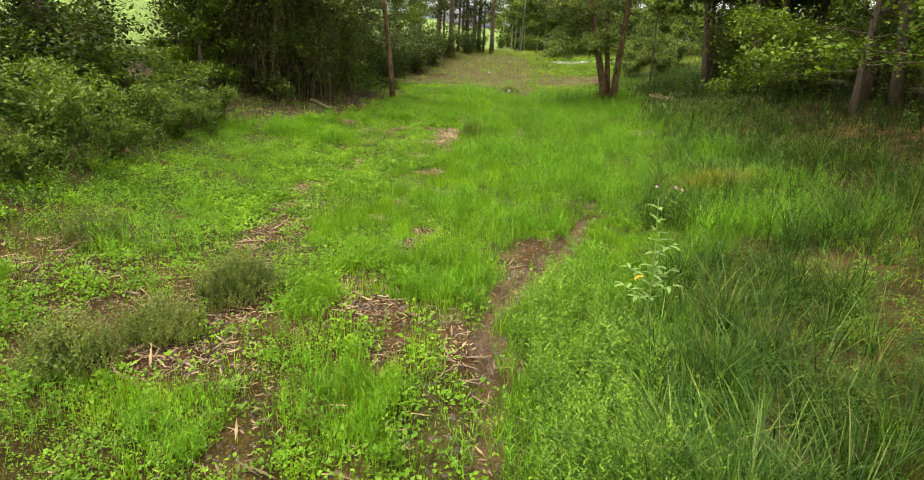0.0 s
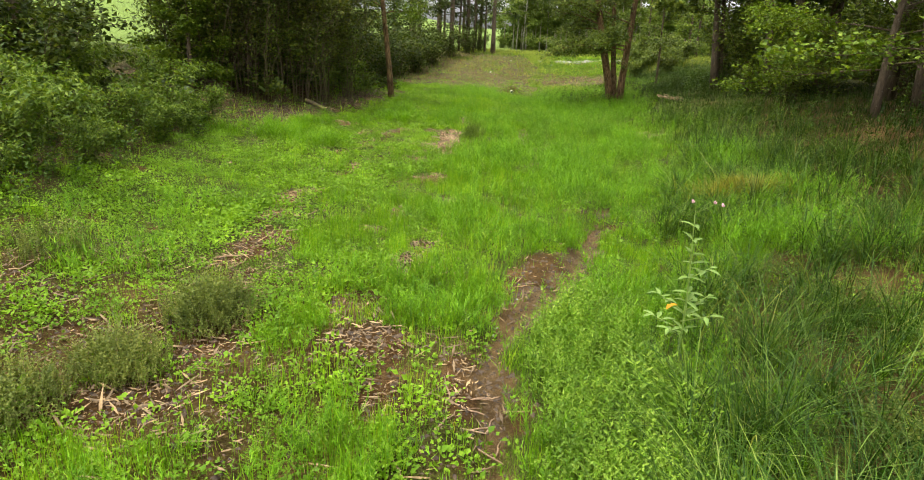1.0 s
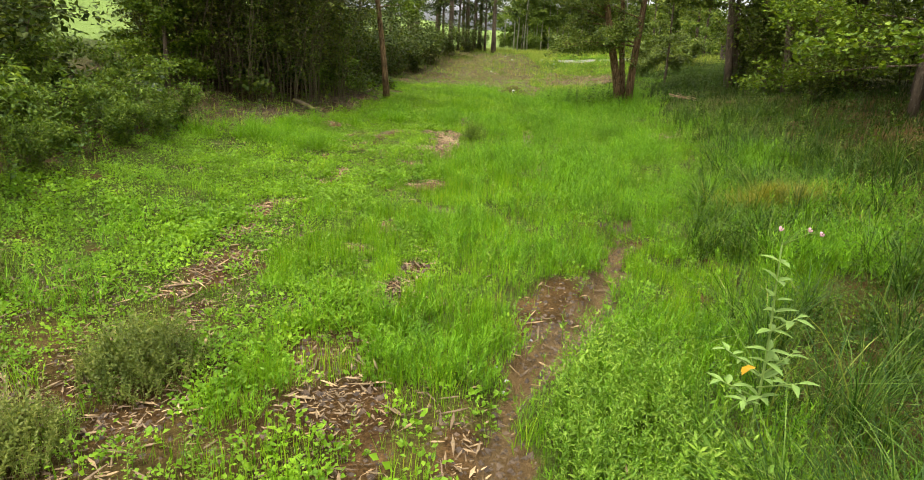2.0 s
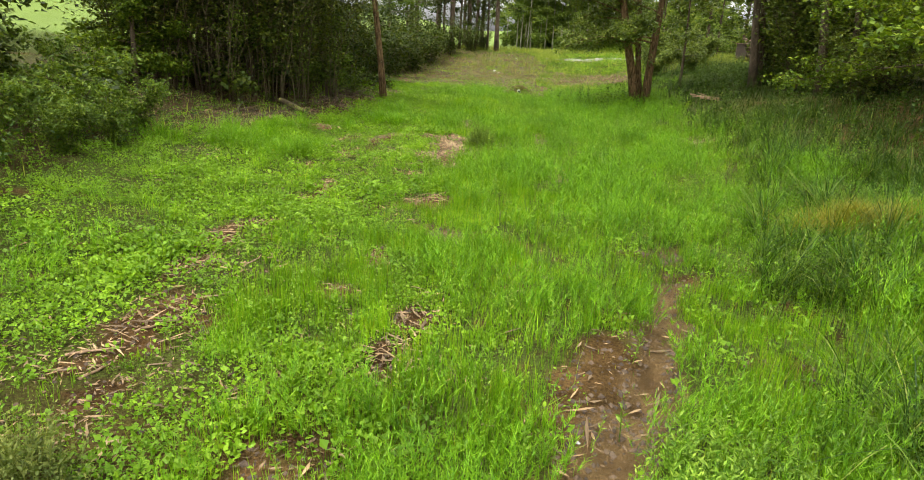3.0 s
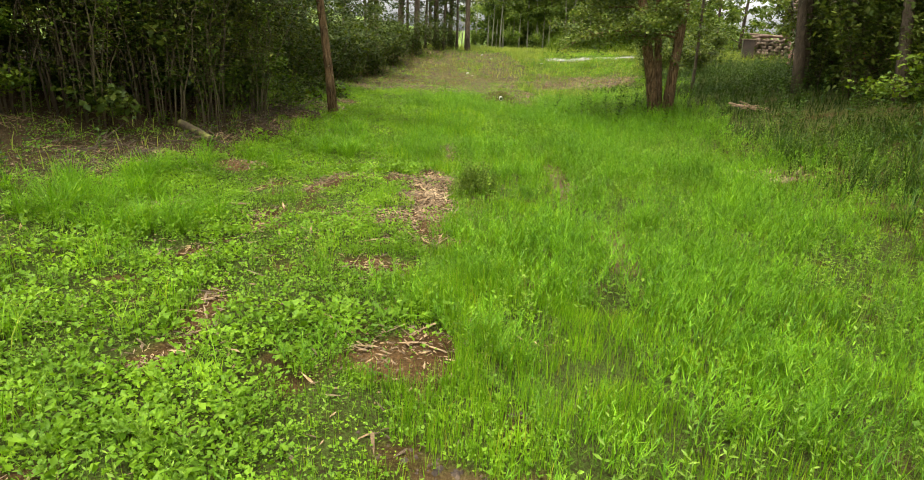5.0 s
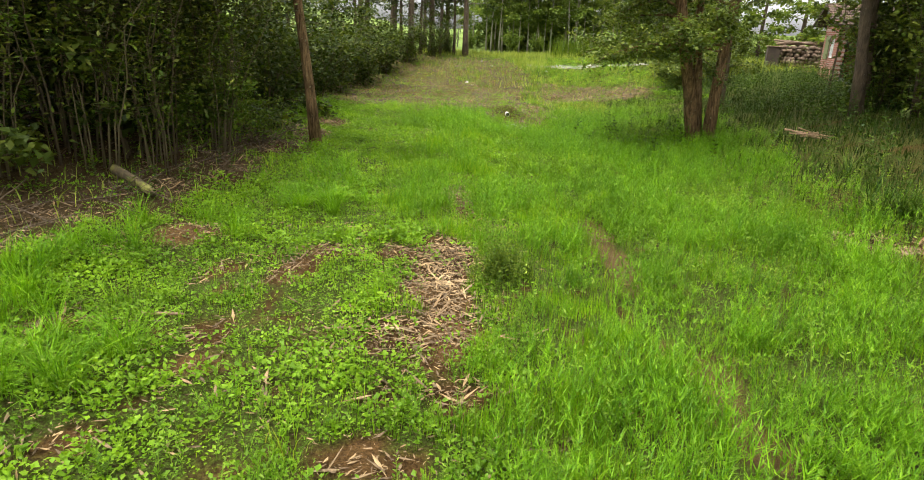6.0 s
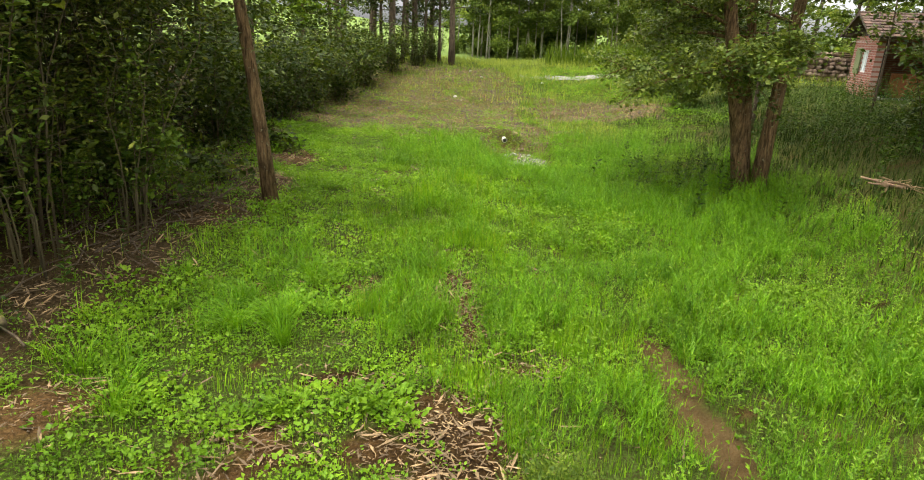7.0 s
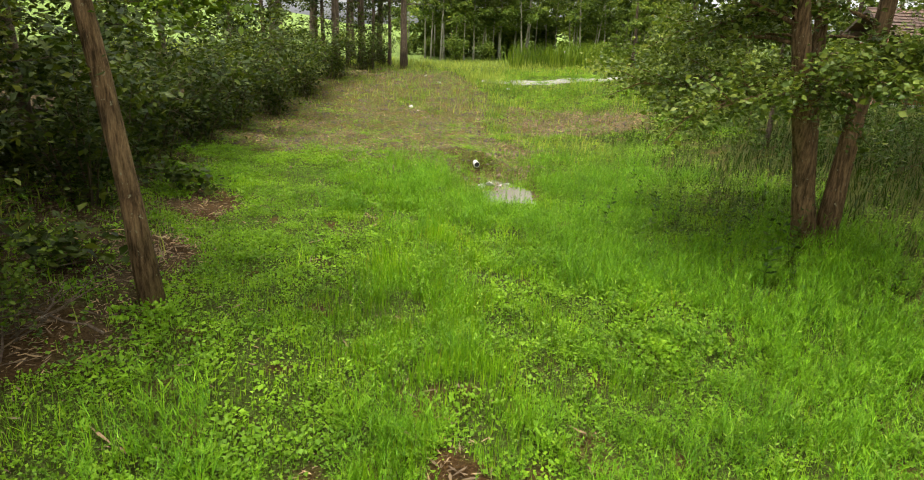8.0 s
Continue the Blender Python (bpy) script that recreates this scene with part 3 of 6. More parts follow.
def grow(rng, H, r0, clear, spread, limbs, leaf_n, leaf, lean=(0.0, 0.0), rise=0.5, droop=0.25, slim=0.75, jitter=0.16, top=0.35, subs=4, low_to=5.5, open_to=None):
    """A trunk with limbs (one wood mesh) and a crown of leaves at the twigs."""
    t = np.linspace(0, 1, 10)
    wob = 0.02 * H
    tx = lean[0] * H * t + wob * np.sin(t * 5 + rng.uniform(0, 6)) * t
    ty = lean[1] * H * t + wob * np.sin(t * 4 + rng.uniform(0, 6)) * t
    trunk = np.stack([tx, ty, H * t - 0.25 * (t == 0)], 1)
    rad = r0 * (1 - 0.88 * t ** 1.1)
    rad[0] *= 1.25
    wood = [tube(trunk, rad, 10 if leaf < 0.1 else 7)]
    seg_a, seg_b = [], []
    for i in range(limbs):
        u = (i + rng.uniform(0.1, 0.9)) / limbs
        zt = (clear + (H * 0.97 - clear) * u ** 1.4) / H
        p0 = np.array([np.interp(zt, t, trunk[:, k]) for k in range(3)])
        az = i * 2.4 + rng.uniform(-0.5, 0.5)
        if open_to and zt * H < open_to and math.cos(az) > -0.1:
            az = math.pi - az
        ln = spread * ((1 - u) ** slim * (1 - top) + top) * rng.uniform(0.7, 1.15)
        el = rise + 0.5 * u + rng.normal(0, 0.12)
        d = np.array([math.cos(az) * math.cos(el), math.sin(az) * math.cos(el), math.sin(el)])
        s = np.linspace(0, 1, 6)[:, None]
        pts = p0 + d * ln * s + np.array([0, 0, -droop * ln]) * s ** 2 + rng.normal(0, 0.03 * ln, (6, 3)) * s
        r1 = max(0.3 * np.interp(zt, t, rad), 0.012)
        wood.append(tube(pts, r1 * (1 - 0.85 * s[:, 0]), 5 if leaf < 0.1 else 3))
        for k in range(2, 6):
            seg_a.append(pts[k - 1]), seg_b.append(pts[k])
        for _ in range(subs if p0[2] < low_to + 0.5 else 1):
            q = rng.uniform(0.25, 0.95)
            b0 = np.array([np.interp(q, s[:, 0], pts[:, k]) for k in range(3)])
            bd = d + rng.normal(0, 0.6, 3)
            bd[2] = bd[2] * 0.5 - 0.05
            bd /= np.linalg.norm(bd)
            bl = ln * rng.uniform(0.25, 0.5) * (1.1 - 0.5 * q)
            b1 = b0 + bd * bl * 0.5
            b2 = b0 + bd * bl + np.array([0, 0, -0.15 * droop * bl])
            if leaf < 0.15:
                wood.append(tube([b0, b1, b2], [r1 * 0.35, r1 * 0.22, r1 * 0.06], 3))
            seg_a += [b0, b1, b1]
            seg_b += [b1, b2, b2]
    A, B = np.array(seg_a), np.array(seg_b)
    share = np.where(B[:, 2] < low_to, 1.0, 0.16) * (0.25 + np.linalg.norm(B - A, axis=1))
    pick = rng.choice(len(A), leaf_n, p=share / share.sum())
    f = rng.uniform(0, 1, (leaf_n, 1))
    pos = A[pick] * (1 - f) + B[pick] * f + rng.normal(0, jitter, (leaf_n, 3)) * [1, 1, 0.7]
    al = rng.normal(0, 1, (leaf_n, 3))
    al[:, 2] = al[:, 2] * 0.45 - 0.3
    sz = leaf * rng.uniform(0.6, 1.3, leaf_n)
    return join(wood), leaves(rng, pos, al, sz, sz * rng.uniform(0.6, 0.85, leaf_n))


def tree_thing(name, label, category, group, m, wood, crown, bark, leafmat, limb_name="trunk", crown_name="crown"):
    top = thing(name, m, label, category, group)
    if isinstance(wood, list):
        for w in wood:
            bulk(limb_name, *w, bark, kind="", parent=top, smooth=True)
    else:
        bulk(limb_name, *wood, bark, kind="", parent=top, smooth=True)
    bulk(crown_name, *crown, leafmat, kind="", parent=top)
    return top


def stand(x, y, turn=0.0, size=1.0, sink=0.0, tall=1.0):
    return pose(x, y, float(land(x, y)) - sink, 0, 0, turn) @ Matrix.Diagonal((size, size, size * tall, 1))


def spread_out(first, spots):
    for x, y, turn, size in spots:
        copy_thing(first, stand(x, y, turn, size))


def copse(seed, name, label, group, spots, bark, leafmat, **kw):
    """One tree, grown once and repeated at the other places."""
    rng = np.random.default_rng(seed)
    w, c = grow(rng, **kw)
    x, y, turn, size = spots[0]
    first = tree_thing(name, label, "tree", group, stand(x, y, turn, size), w, c, bark, leafmat)
    spread_out(first, spots[1:])
    return first


# single leaning tree at the edge of the thicket
copse(11, "tree", "slender brown-barked tree leaning over leaf litter", "", [(-2.84, 24.2, 0, 1.0)], M_BARK_RED, M_BRIGHT,
      H=10.0, r0=0.108, clear=2.9, spread=2.4, limbs=18, leaf_n=13000, leaf=0.07, lean=(-0.13, 0.03), rise=0.3)


def alder_clump():
    """Three trunks from one stool, with low spreading boughs."""
    rng = np.random.default_rng(21)
    woods, crowns = [], []
    for (bx, by, lx, ly, r) in ((-0.10, 0.0, -0.27, 0.0, 0.15), (0.12, -0.03, 0.02, -0.02, 0.14), (0.02, 0.20, -0.12, 0.06, 0.11)):
        w, c = grow(rng, 9.5, r, 2.0, 2.7, 18, 9500, 0.078, (lx, ly), rise=0.14, droop=0.22, jitter=0.13, subs=7, low_to=4.8, open_to=4.6)
        w[0][:, :2] += (bx, by)
        c[0][:, :2] += (bx, by)
        woods.append(w), crowns.append(c)
    tree_thing("alder_tree", "three-trunked alder with low leafy boughs in grass", "tree", "", stand(5.58, 25.65), woods, join(crowns), M_BARK_RED, M_ALDER)


alder_clump()

# stand of alders on the bank
copse(31, "alder_tree", "dark tall alder trunk in the shaded bank", "alders on the bank",
      [(9.42, 26.1, 0, 0.9), (9.72, 26.4, 20, 0.8), (10.25, 25.2, -25, 1.05), (10.55, 24.6, 10, 0.9), (10.1, 23.0, -15, 1.0), (10.75, 22.6, 30, 1.1), (12.0, 25.0, 50, 1.1),
       (11.6, 17.4, 10, 1.1), (13.0, 20.5, 25, 1.1), (12.4, 13.0, -10, 1.0)],
      M_BARK, M_ALDER, H=10.0, r0=0.16, clear=3.3, spread=3.4, limbs=16, leaf_n=5600, leaf=0.21, rise=0.3, subs=4, low_to=6.0, droop=0.1, lean=(-0.13, 0.02))
copse(32, "alder_tree", "leafy alder with low boughs over long grass", "alders on the bank",
      [(10.0, 11.8, 0, 1.1), (10.2, 16.9, 130, 0.85), (16.0, 23.5, 60, 0.9), (12.2, 9.2, 220, 1.0)],
      M_BARK, M_BRIGHT, H=7.0, r0=0.11, clear=1.2, spread=4.4, limbs=18, leaf_n=13000, leaf=0.097, rise=0.12, droop=0.10, subs=7, low_to=4.5)

# added tall trees: unseen crowns close over the thicket and the bank to shade them
copse(44, "tree", "added tall dark tree, its unseen high crown shading the edge", "tall trees over the edges",
      [(-8.0, 23.2, 0, 0.95), (-7.6, 26.8, 80, 0.95), (-9.0, 21.2, 160, 1.0), (-7.8, 31.0, 240, 0.9), (-10.0, 26.0, 320, 1.1), (-9.0, 29.5, 40, 1.0), (-7.9, 20.0, 100, 0.9),
       (10.9, 27.2, 200, 1.2), (12.0, 23.4, 300, 1.25), (11.8, 19.2, 60, 1.25), (12.2, 15.2, 260, 1.0)],
      M_BARK, M_PINE, H=12.0, r0=0.17, clear=4.6, spread=4.0, limbs=22, leaf_n=4200, leaf=0.29, rise=0.25, droop=0.08, subs=4, low_to=20.0, top=0.5)

# trees behind the thicket
copse(41, "tree", "dense dark-leaved tree at the edge of the clearing", "trees behind the thicket",
      [(-8.9, 13.4, 0, 0.95), (-10.6, 15.4, 80, 1.0), (-7.8, 24.0, 70, 1.0), (-6.3, 26.3, 150, 1.0), (-6.2, 29.6, 220, 1.0), (-8.5, 28.0, 300, 1.1), (-6.6, 33.5, 20, 1.0),
       (-12.5, 9.6, 120, 1.0), (-6.0, 37.2, 90, 1.0), (-8.6, 21.6, 200, 0.9), (-4.9, 40.8, 40, 0.95), (-4.2, 44.2, 160, 0.9), (-9.2, 32.5, 250, 1.1), (-6.9, 20.9, 15, 1.05), (-5.9, 23.2, 265, 1.0)],
      M_BARK, M_PINE, H=7.0, r0=0.12, clear=0.25, spread=2.7, limbs=26, leaf_n=5400, leaf=0.15, rise=0.1, droop=0.15, subs=5, low_to=4.5)
copse(42, "tree", "light green broad-leaved tree behind the thicket", "trees behind the thicket",
      [(-8.6, 20.4, 0, 1.0), (-7.6, 18.2, 120, 0.7)], M_BARK, M_BRIGHT, H=5.5, r0=0.09, clear=0.3, spread=2.0, limbs=20, leaf_n=9000, leaf=0.12, rise=0.2, low_to=4.0)
# tall bare-stemmed trees by the crest
copse(43, "tree", "tall dark-stemmed tree on the crest", "trees on the crest",
      [(1.27, 46.7, 0, 1.0), (-0.5, 47.5, 60, 1.05), (-1.6, 46.3, 140, 1.1), (0.3, 49.5, 200, 0.95), (-2.6, 48.5, 280, 1.1), (-3.8, 46.0, 330, 1.0), (-4.5, 50, 100, 1.1), (-0.9, 52.5, 20, 0.8), (-3.0, 53.5, 240, 0.9), (0.7, 47.6, 130, 0.55), (-0.1, 46.2, 250, 0.5), (-1.1, 47.0, 310, 0.6), (-2.1, 46.8, 50, 0.6), (0.0, 48.4, 170, 0.6)],
      M_BARK, M_PINE, H=11.0, r0=0.16, clear=2.6, spread=1.9, limbs=20, leaf_n=1500, leaf=0.15, rise=0.1, low_to=7.0)

# woods behind the track
woods = [(3.1, 55.5, 0, 0.9), (2.5, 60.0, 90, 1.0), (3.9, 58.0, 200, 1.0), (1.6, 65.0, 40, 1.0)]
rw = np.random.default_rng(51)
for i in range(42):
    woods.append((3.6 + i * 0.36 + rw.normal(0, 0.5), 53.0 + rw.uniform(0, 5), rw.uniform(0, 360), rw.uniform(0.8, 1.2)))
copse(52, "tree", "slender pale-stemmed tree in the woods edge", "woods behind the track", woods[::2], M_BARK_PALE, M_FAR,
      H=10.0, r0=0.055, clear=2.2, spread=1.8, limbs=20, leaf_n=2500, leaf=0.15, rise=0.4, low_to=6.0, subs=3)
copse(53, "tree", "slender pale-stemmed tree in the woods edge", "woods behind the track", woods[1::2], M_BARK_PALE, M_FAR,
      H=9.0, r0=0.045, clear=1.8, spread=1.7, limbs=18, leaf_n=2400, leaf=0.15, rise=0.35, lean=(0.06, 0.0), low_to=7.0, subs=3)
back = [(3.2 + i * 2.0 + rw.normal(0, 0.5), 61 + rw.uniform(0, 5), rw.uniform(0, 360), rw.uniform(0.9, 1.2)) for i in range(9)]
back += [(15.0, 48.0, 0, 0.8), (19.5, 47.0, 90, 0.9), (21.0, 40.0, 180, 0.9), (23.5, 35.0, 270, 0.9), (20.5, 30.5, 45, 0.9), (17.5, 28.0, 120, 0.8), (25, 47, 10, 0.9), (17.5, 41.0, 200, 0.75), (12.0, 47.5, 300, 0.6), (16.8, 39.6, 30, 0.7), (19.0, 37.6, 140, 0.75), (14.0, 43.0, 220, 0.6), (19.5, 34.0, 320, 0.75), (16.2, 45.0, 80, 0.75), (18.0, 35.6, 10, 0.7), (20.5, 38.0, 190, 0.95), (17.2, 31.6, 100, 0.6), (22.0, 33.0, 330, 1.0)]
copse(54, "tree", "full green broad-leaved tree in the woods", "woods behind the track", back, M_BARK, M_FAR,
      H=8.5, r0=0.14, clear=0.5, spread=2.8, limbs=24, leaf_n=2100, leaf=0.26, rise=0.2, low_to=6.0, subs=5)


def shrub(rng, H, stems, spread, leaf_n, leaf, wide=0.7, bend=0.3, low=0.15, jitter=0.10, side=5, hang=0.0):
    """Many stems from one stool, with leaves along side twigs."""
    woods, A, B = [], [], []
    for i in range(stems):
        az = rng.uniform(0, 2 * np.pi)
        out = spread * rng.uniform(0.15, 1.0)
        h = H * rng.uniform(0.65, 1.05)
        s = np.linspace(0, 1, 6)[:, None]
        b = np.array([math.cos(az), math.sin(az), 0])
        pts = b * 0.12 * spread * rng.uniform(0, 2) + b * out * s ** 1.5 + np.array([0, 0, 1]) * (h * (s - bend * 0.3 * s ** 3)) + rng.normal(0, 0.03 * H, (6, 3)) * s
        pts[0, 2] -= 0.1
        r = 0.0075 * H ** 0.5 * rng.uniform(0.7, 1.4)
        w = [tube(pts, r * (1 - 0.8 * s[:, 0]), 4)]
        for _ in range(side):
            q = rng.uniform(low, 1)
            p0 = np.array([np.interp(q, s[:, 0], pts[:, k]) for k in range(3)])
            d = rng.normal(0, 1, 3)
            d[2] = abs(d[2]) * 0.5
            d /= np.linalg.norm(d)
            p1 = p0 + d * H * rng.uniform(0.08, 0.2)
            if leaf < 0.135:
                w.append(tube([p0, p1], [r * 0.35, r * 0.1], 3))
            A.append(p0), B.append(p1)
        A.append(pts[-2]), B.append(pts[-1])
        woods.append(join(w))
    A, B = np.array(A), np.array(B)
    pick = rng.integers(0, len(A), leaf_n)
    f = rng.uniform(0, 1, (leaf_n, 1)) ** 0.7
    pos = A[pick] * (1 - f) + B[pick] * f + rng.normal(0, jitter, (leaf_n, 3))
    al = rng.normal(0, 1, (leaf_n, 3))
    al[:, 2] = al[:, 2] * 0.5 - hang
    sz = leaf * rng.uniform(0.6, 1.3, leaf_n)
    return woods, leaves(rng, pos, al, sz, sz * wide)


def thicket(seed, name, label, group, spots, bark, leafmat, **kw):
    w, c = shrub(np.random.default_rng(seed), **kw)
    x, y, turn, size = spots[0]
    first = tree_thing(name, label, "shrub", group, stand(x, y, turn, size), w, c, bark, leafmat, "stem", "foliage")
    spread_out(first, spots[1:])
    return first


thicket(61, "willow_shrub", "tall dusky willow thicket with bare brown stems", "willow thicket",
        [(-5.7, 20.7, 0, 1.0), (-4.9, 21.4, 70, 0.9), (-6.7, 19.9, 140, 1.0), (-7.5, 19.0, 200, 0.95), (-5.2, 22.6, 260, 1.0), (-6.4, 22.2, 320, 1.05), (-4.4, 23.1, 30, 0.8), (-8.4, 19.9, 110, 1.0), (-7.4, 20.9, 190, 1.0)],
        M_STEM, M_WILLOW, H=5.4, stems=11, spread=2.2, leaf_n=6000, leaf=0.105, wide=0.45, low=0.24, jitter=0.24, side=13, bend=0.7)
thicket(67, "willow_shrub", "sparse upright shoots with pale leaves in front of the thicket", "willow thicket",
        [(-5.2, 20.3, 0, 1.0), (-4.55, 21.1, 100, 0.9), (-6.1, 19.7, 210, 1.0), (-4.2, 22.2, 300, 0.8), (-7.0, 18.9, 40, 0.9)],
        M_SHOOT, M_SHRUB, H=3.6, stems=8, spread=1.3, leaf_n=900, leaf=0.085, wide=0.5, low=0.2, jitter=0.10, side=8, bend=0.3)
thicket(68, "shrub", "young green shrub in brushwood beside the thicket", "brush at the thicket edge",
        [(-4.15, 22.5, 0, 1.0), (-4.6, 22.0, 130, 0.7), (-3.75, 23.3, 220, 0.6), (-4.5, 23.6, 60, 0.8)],
        M_STEM, M_SHRUB, H=1.7, stems=7, spread=0.7, leaf_n=900, leaf=0.085, wide=0.7, low=0.2, jitter=0.09, side=6)
thicket(62, "elder_shrub", "leafy green shrub at the edge of the meadow", "shrub bank",
        [(-6.5, 9.4, 0, 0.82), (-7.3, 11.0, 80, 0.94), (-6.3, 11.6, 150, 0.74), (-7.5, 12.8, 210, 0.98), (-6.4, 13.6, 300, 0.78), (-7.0, 15.2, 20, 0.9), (-8.6, 9.0, 100, 0.98), (-6.0, 15.0, 170, 0.61), (-8.8, 11.8, 240, 1.02), (-8.6, 14.4, 330, 0.98), (-7.0, 7.6, 60, 0.74), (-6.0, 10.4, 45, 0.57), (-5.9, 12.6, 135, 0.53), (-5.9, 14.0, 225, 0.49), (-6.3, 8.4, 315, 0.57)],
        M_STEM, M_SHRUB, H=1.95, stems=16, spread=1.15, leaf_n=3800, leaf=0.135, wide=0.36, low=0.0, jitter=0.09, side=7, hang=0.45)
thicket(63, "shrub", "dark bushy undergrowth beside the slope", "undergrowth by the slope",
        [(-4.6, 27.5, 0, 1.0), (-4.9, 29.8, 90, 1.1), (-5.0, 32.0, 180, 1.2), (-4.6, 34.4, 270, 1.1), (-4.2, 36.6, 40, 1.15), (-3.4, 39.0, 130, 1.1), (-2.6, 41.4, 220, 1.0), (-1.6, 43.6, 310, 0.9), (-8.1, 12.5, 35, 0.95), (-9.2, 14.3, 95, 1.05), (-9.6, 12.4, 185, 1.1), (-0.4, 45.6, 10, 0.7), (0.4, 47.7, 80, 0.5), (-2.2, 49.0, 150, 0.45), (-4.2, 48.2, 230, 0.5)],
        M_STEM, M_PINE, H=2.6, stems=12, spread=1.3, leaf_n=2700, leaf=0.125, wide=0.6, low=0.05, jitter=0.16, side=9)
thicket(65, "shrub", "dark bushy undergrowth beneath the alders", "undergrowth beneath the alders",
        [(10.1, 26.4, 50, 1.1), (10.6, 25.6, 110, 1.15), (9.95, 24.3, 170, 1.05), (10.4, 27.4, 330, 1.1), (11.6, 25.0, 20, 1.25), (11.0, 23.8, 230, 1.0), (10.9, 26.9, 280, 0.85), (10.3, 22.3, 15, 0.85), (11.1, 21.2, 75, 0.9), (10.5, 23.6, 145, 0.75), (9.9, 20.7, 205, 0.6), (11.5, 14.8, 0, 1.0), (12.2, 18.6, 90, 1.0), (13.4, 17.0, 180, 1.2), (13.6, 22.4, 270, 1.2), (14.6, 20.0, 40, 1.2), (13.8, 14.0, 130, 1.2), (14.5, 11.5, 220, 1.3), (15.5, 24.0, 310, 1.2),
         (16.5, 26.0, 10, 1.1), (18.5, 32.5, 70, 1.2), (19.0, 36.5, 160, 1.2), (12.8, 11.0, 250, 1.0), (15.8, 17.5, 340, 1.3)],
        M_STEM, M_ALDER, H=2.6, stems=12, spread=1.2, leaf_n=2300, leaf=0.13, wide=0.6, low=0.05, jitter=0.18, side=7)
thicket(64, "shrub", "low green bush beside the track", "bushes by the track",
        [(9.2, 38.3, 0, 1.0), (10.2, 39.6, 120, 1.1), (8.8, 36.4, 200, 0.8), (11.6, 38.0, 20, 1.0), (10.4, 36.2, 280, 0.9)],
        M_STEM, M_ALDER, H=1.5, stems=14, spread=1.0, leaf_n=4200, leaf=0.11, wide=0.7, low=0.1, jitter=0.10)

hedge = [(5.0 + i * 1.15 + rw.normal(0, 0.4), 53.0 + rw.uniform(-0.6, 1.5), rw.uniform(0, 360), rw.uniform(0.45, 0.9)) for i in range(16)]
hedge += [(3.6 + i * 1.35 + rw.normal(0, 0.4), 59.0 + rw.uniform(-1, 2), rw.uniform(0, 360), rw.uniform(1.5, 2.1)) for i in range(15)]
hedge += [(-11 + i * 1.75 + rw.normal(0, 0.3), 68.0 + rw.uniform(-1, 2), rw.uniform(0, 360), rw.uniform(0.9, 1.3) * (0.6 if i < 8 else 1.0)) for i in range(14)]
hedge += [(3.9, 62.0, 60, 0.9), (4.7, 63.5, 150, 1.0), (3.2, 63.0, 240, 0.8), (3.4, 57.5, 30, 0.7), (4.4, 58.5, 120, 0.9), (2.4, 59.5, 210, 0.8), (5.0, 56.5, 300, 0.8)]
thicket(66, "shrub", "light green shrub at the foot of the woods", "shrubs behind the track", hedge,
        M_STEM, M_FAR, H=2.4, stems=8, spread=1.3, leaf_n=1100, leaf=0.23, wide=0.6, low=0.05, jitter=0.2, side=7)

# ======================= meadow plants =======================


def y_range(y, a, b, soft=1.0):
    return sm(a - soft, a + soft, y) * sm(b + soft, b - soft, y)


def centre_band(x, y):
    """Where the fine upright grass grows thick."""
    left = -1.25 + 0.9 * sm(9, 14, y) + 0.5 * sm(22, 30, y) + 0.9 * (vn(x, y, 0.45, 11) - 0.5)
    left = left - 0.7 * np.exp(-((y - 4.6) / 1.2) ** 2)
    right = 2.4 + 2.6 * sm(6, 10, y) + 0.2 * sm(18, 24, y) + 1.4 * (vn(x, y, 0.8, 75) - 0.5)
    clumpy = sm(left - 1.6, left + 0.8, x) + 1.1 * (vn(x, y, 1.15, 62) - 0.5) + 0.35 * (vn(x, y, 3.2, 63) - 0.5)
    return sm(0.35, 0.62, clumpy) * sm(right + 0.8, right - 0.4, x)


def free(x, y):
    return (1 - bare(x, y)) * (1 - 0.82 * floor_left(x, y))


def thin(x, y):
    """Less growth over the bare red soil at the near end."""
    gap = sm(0.60, 0.36, vn(x, y, 2.1, 70) + 0.35 * (vn(x, y, 4.0, 72) - 0.5))
    small = sm(0.42, 0.20, vn(x, y, 2.6, 76) + 0.25 * (vn(x, y, 6.0, 77) - 0.5))
    return (1 - 0.5 * small * sm(5.5, 4.0, x)) * (1 - 0.8 * gap * np.maximum(sm(8.0, 5.8, y) * sm(0.2, -0.5, x), 0.5 * sm(13, 15, y) * sm(22, 18, y) * sm(-0.8, -1.6, x)))


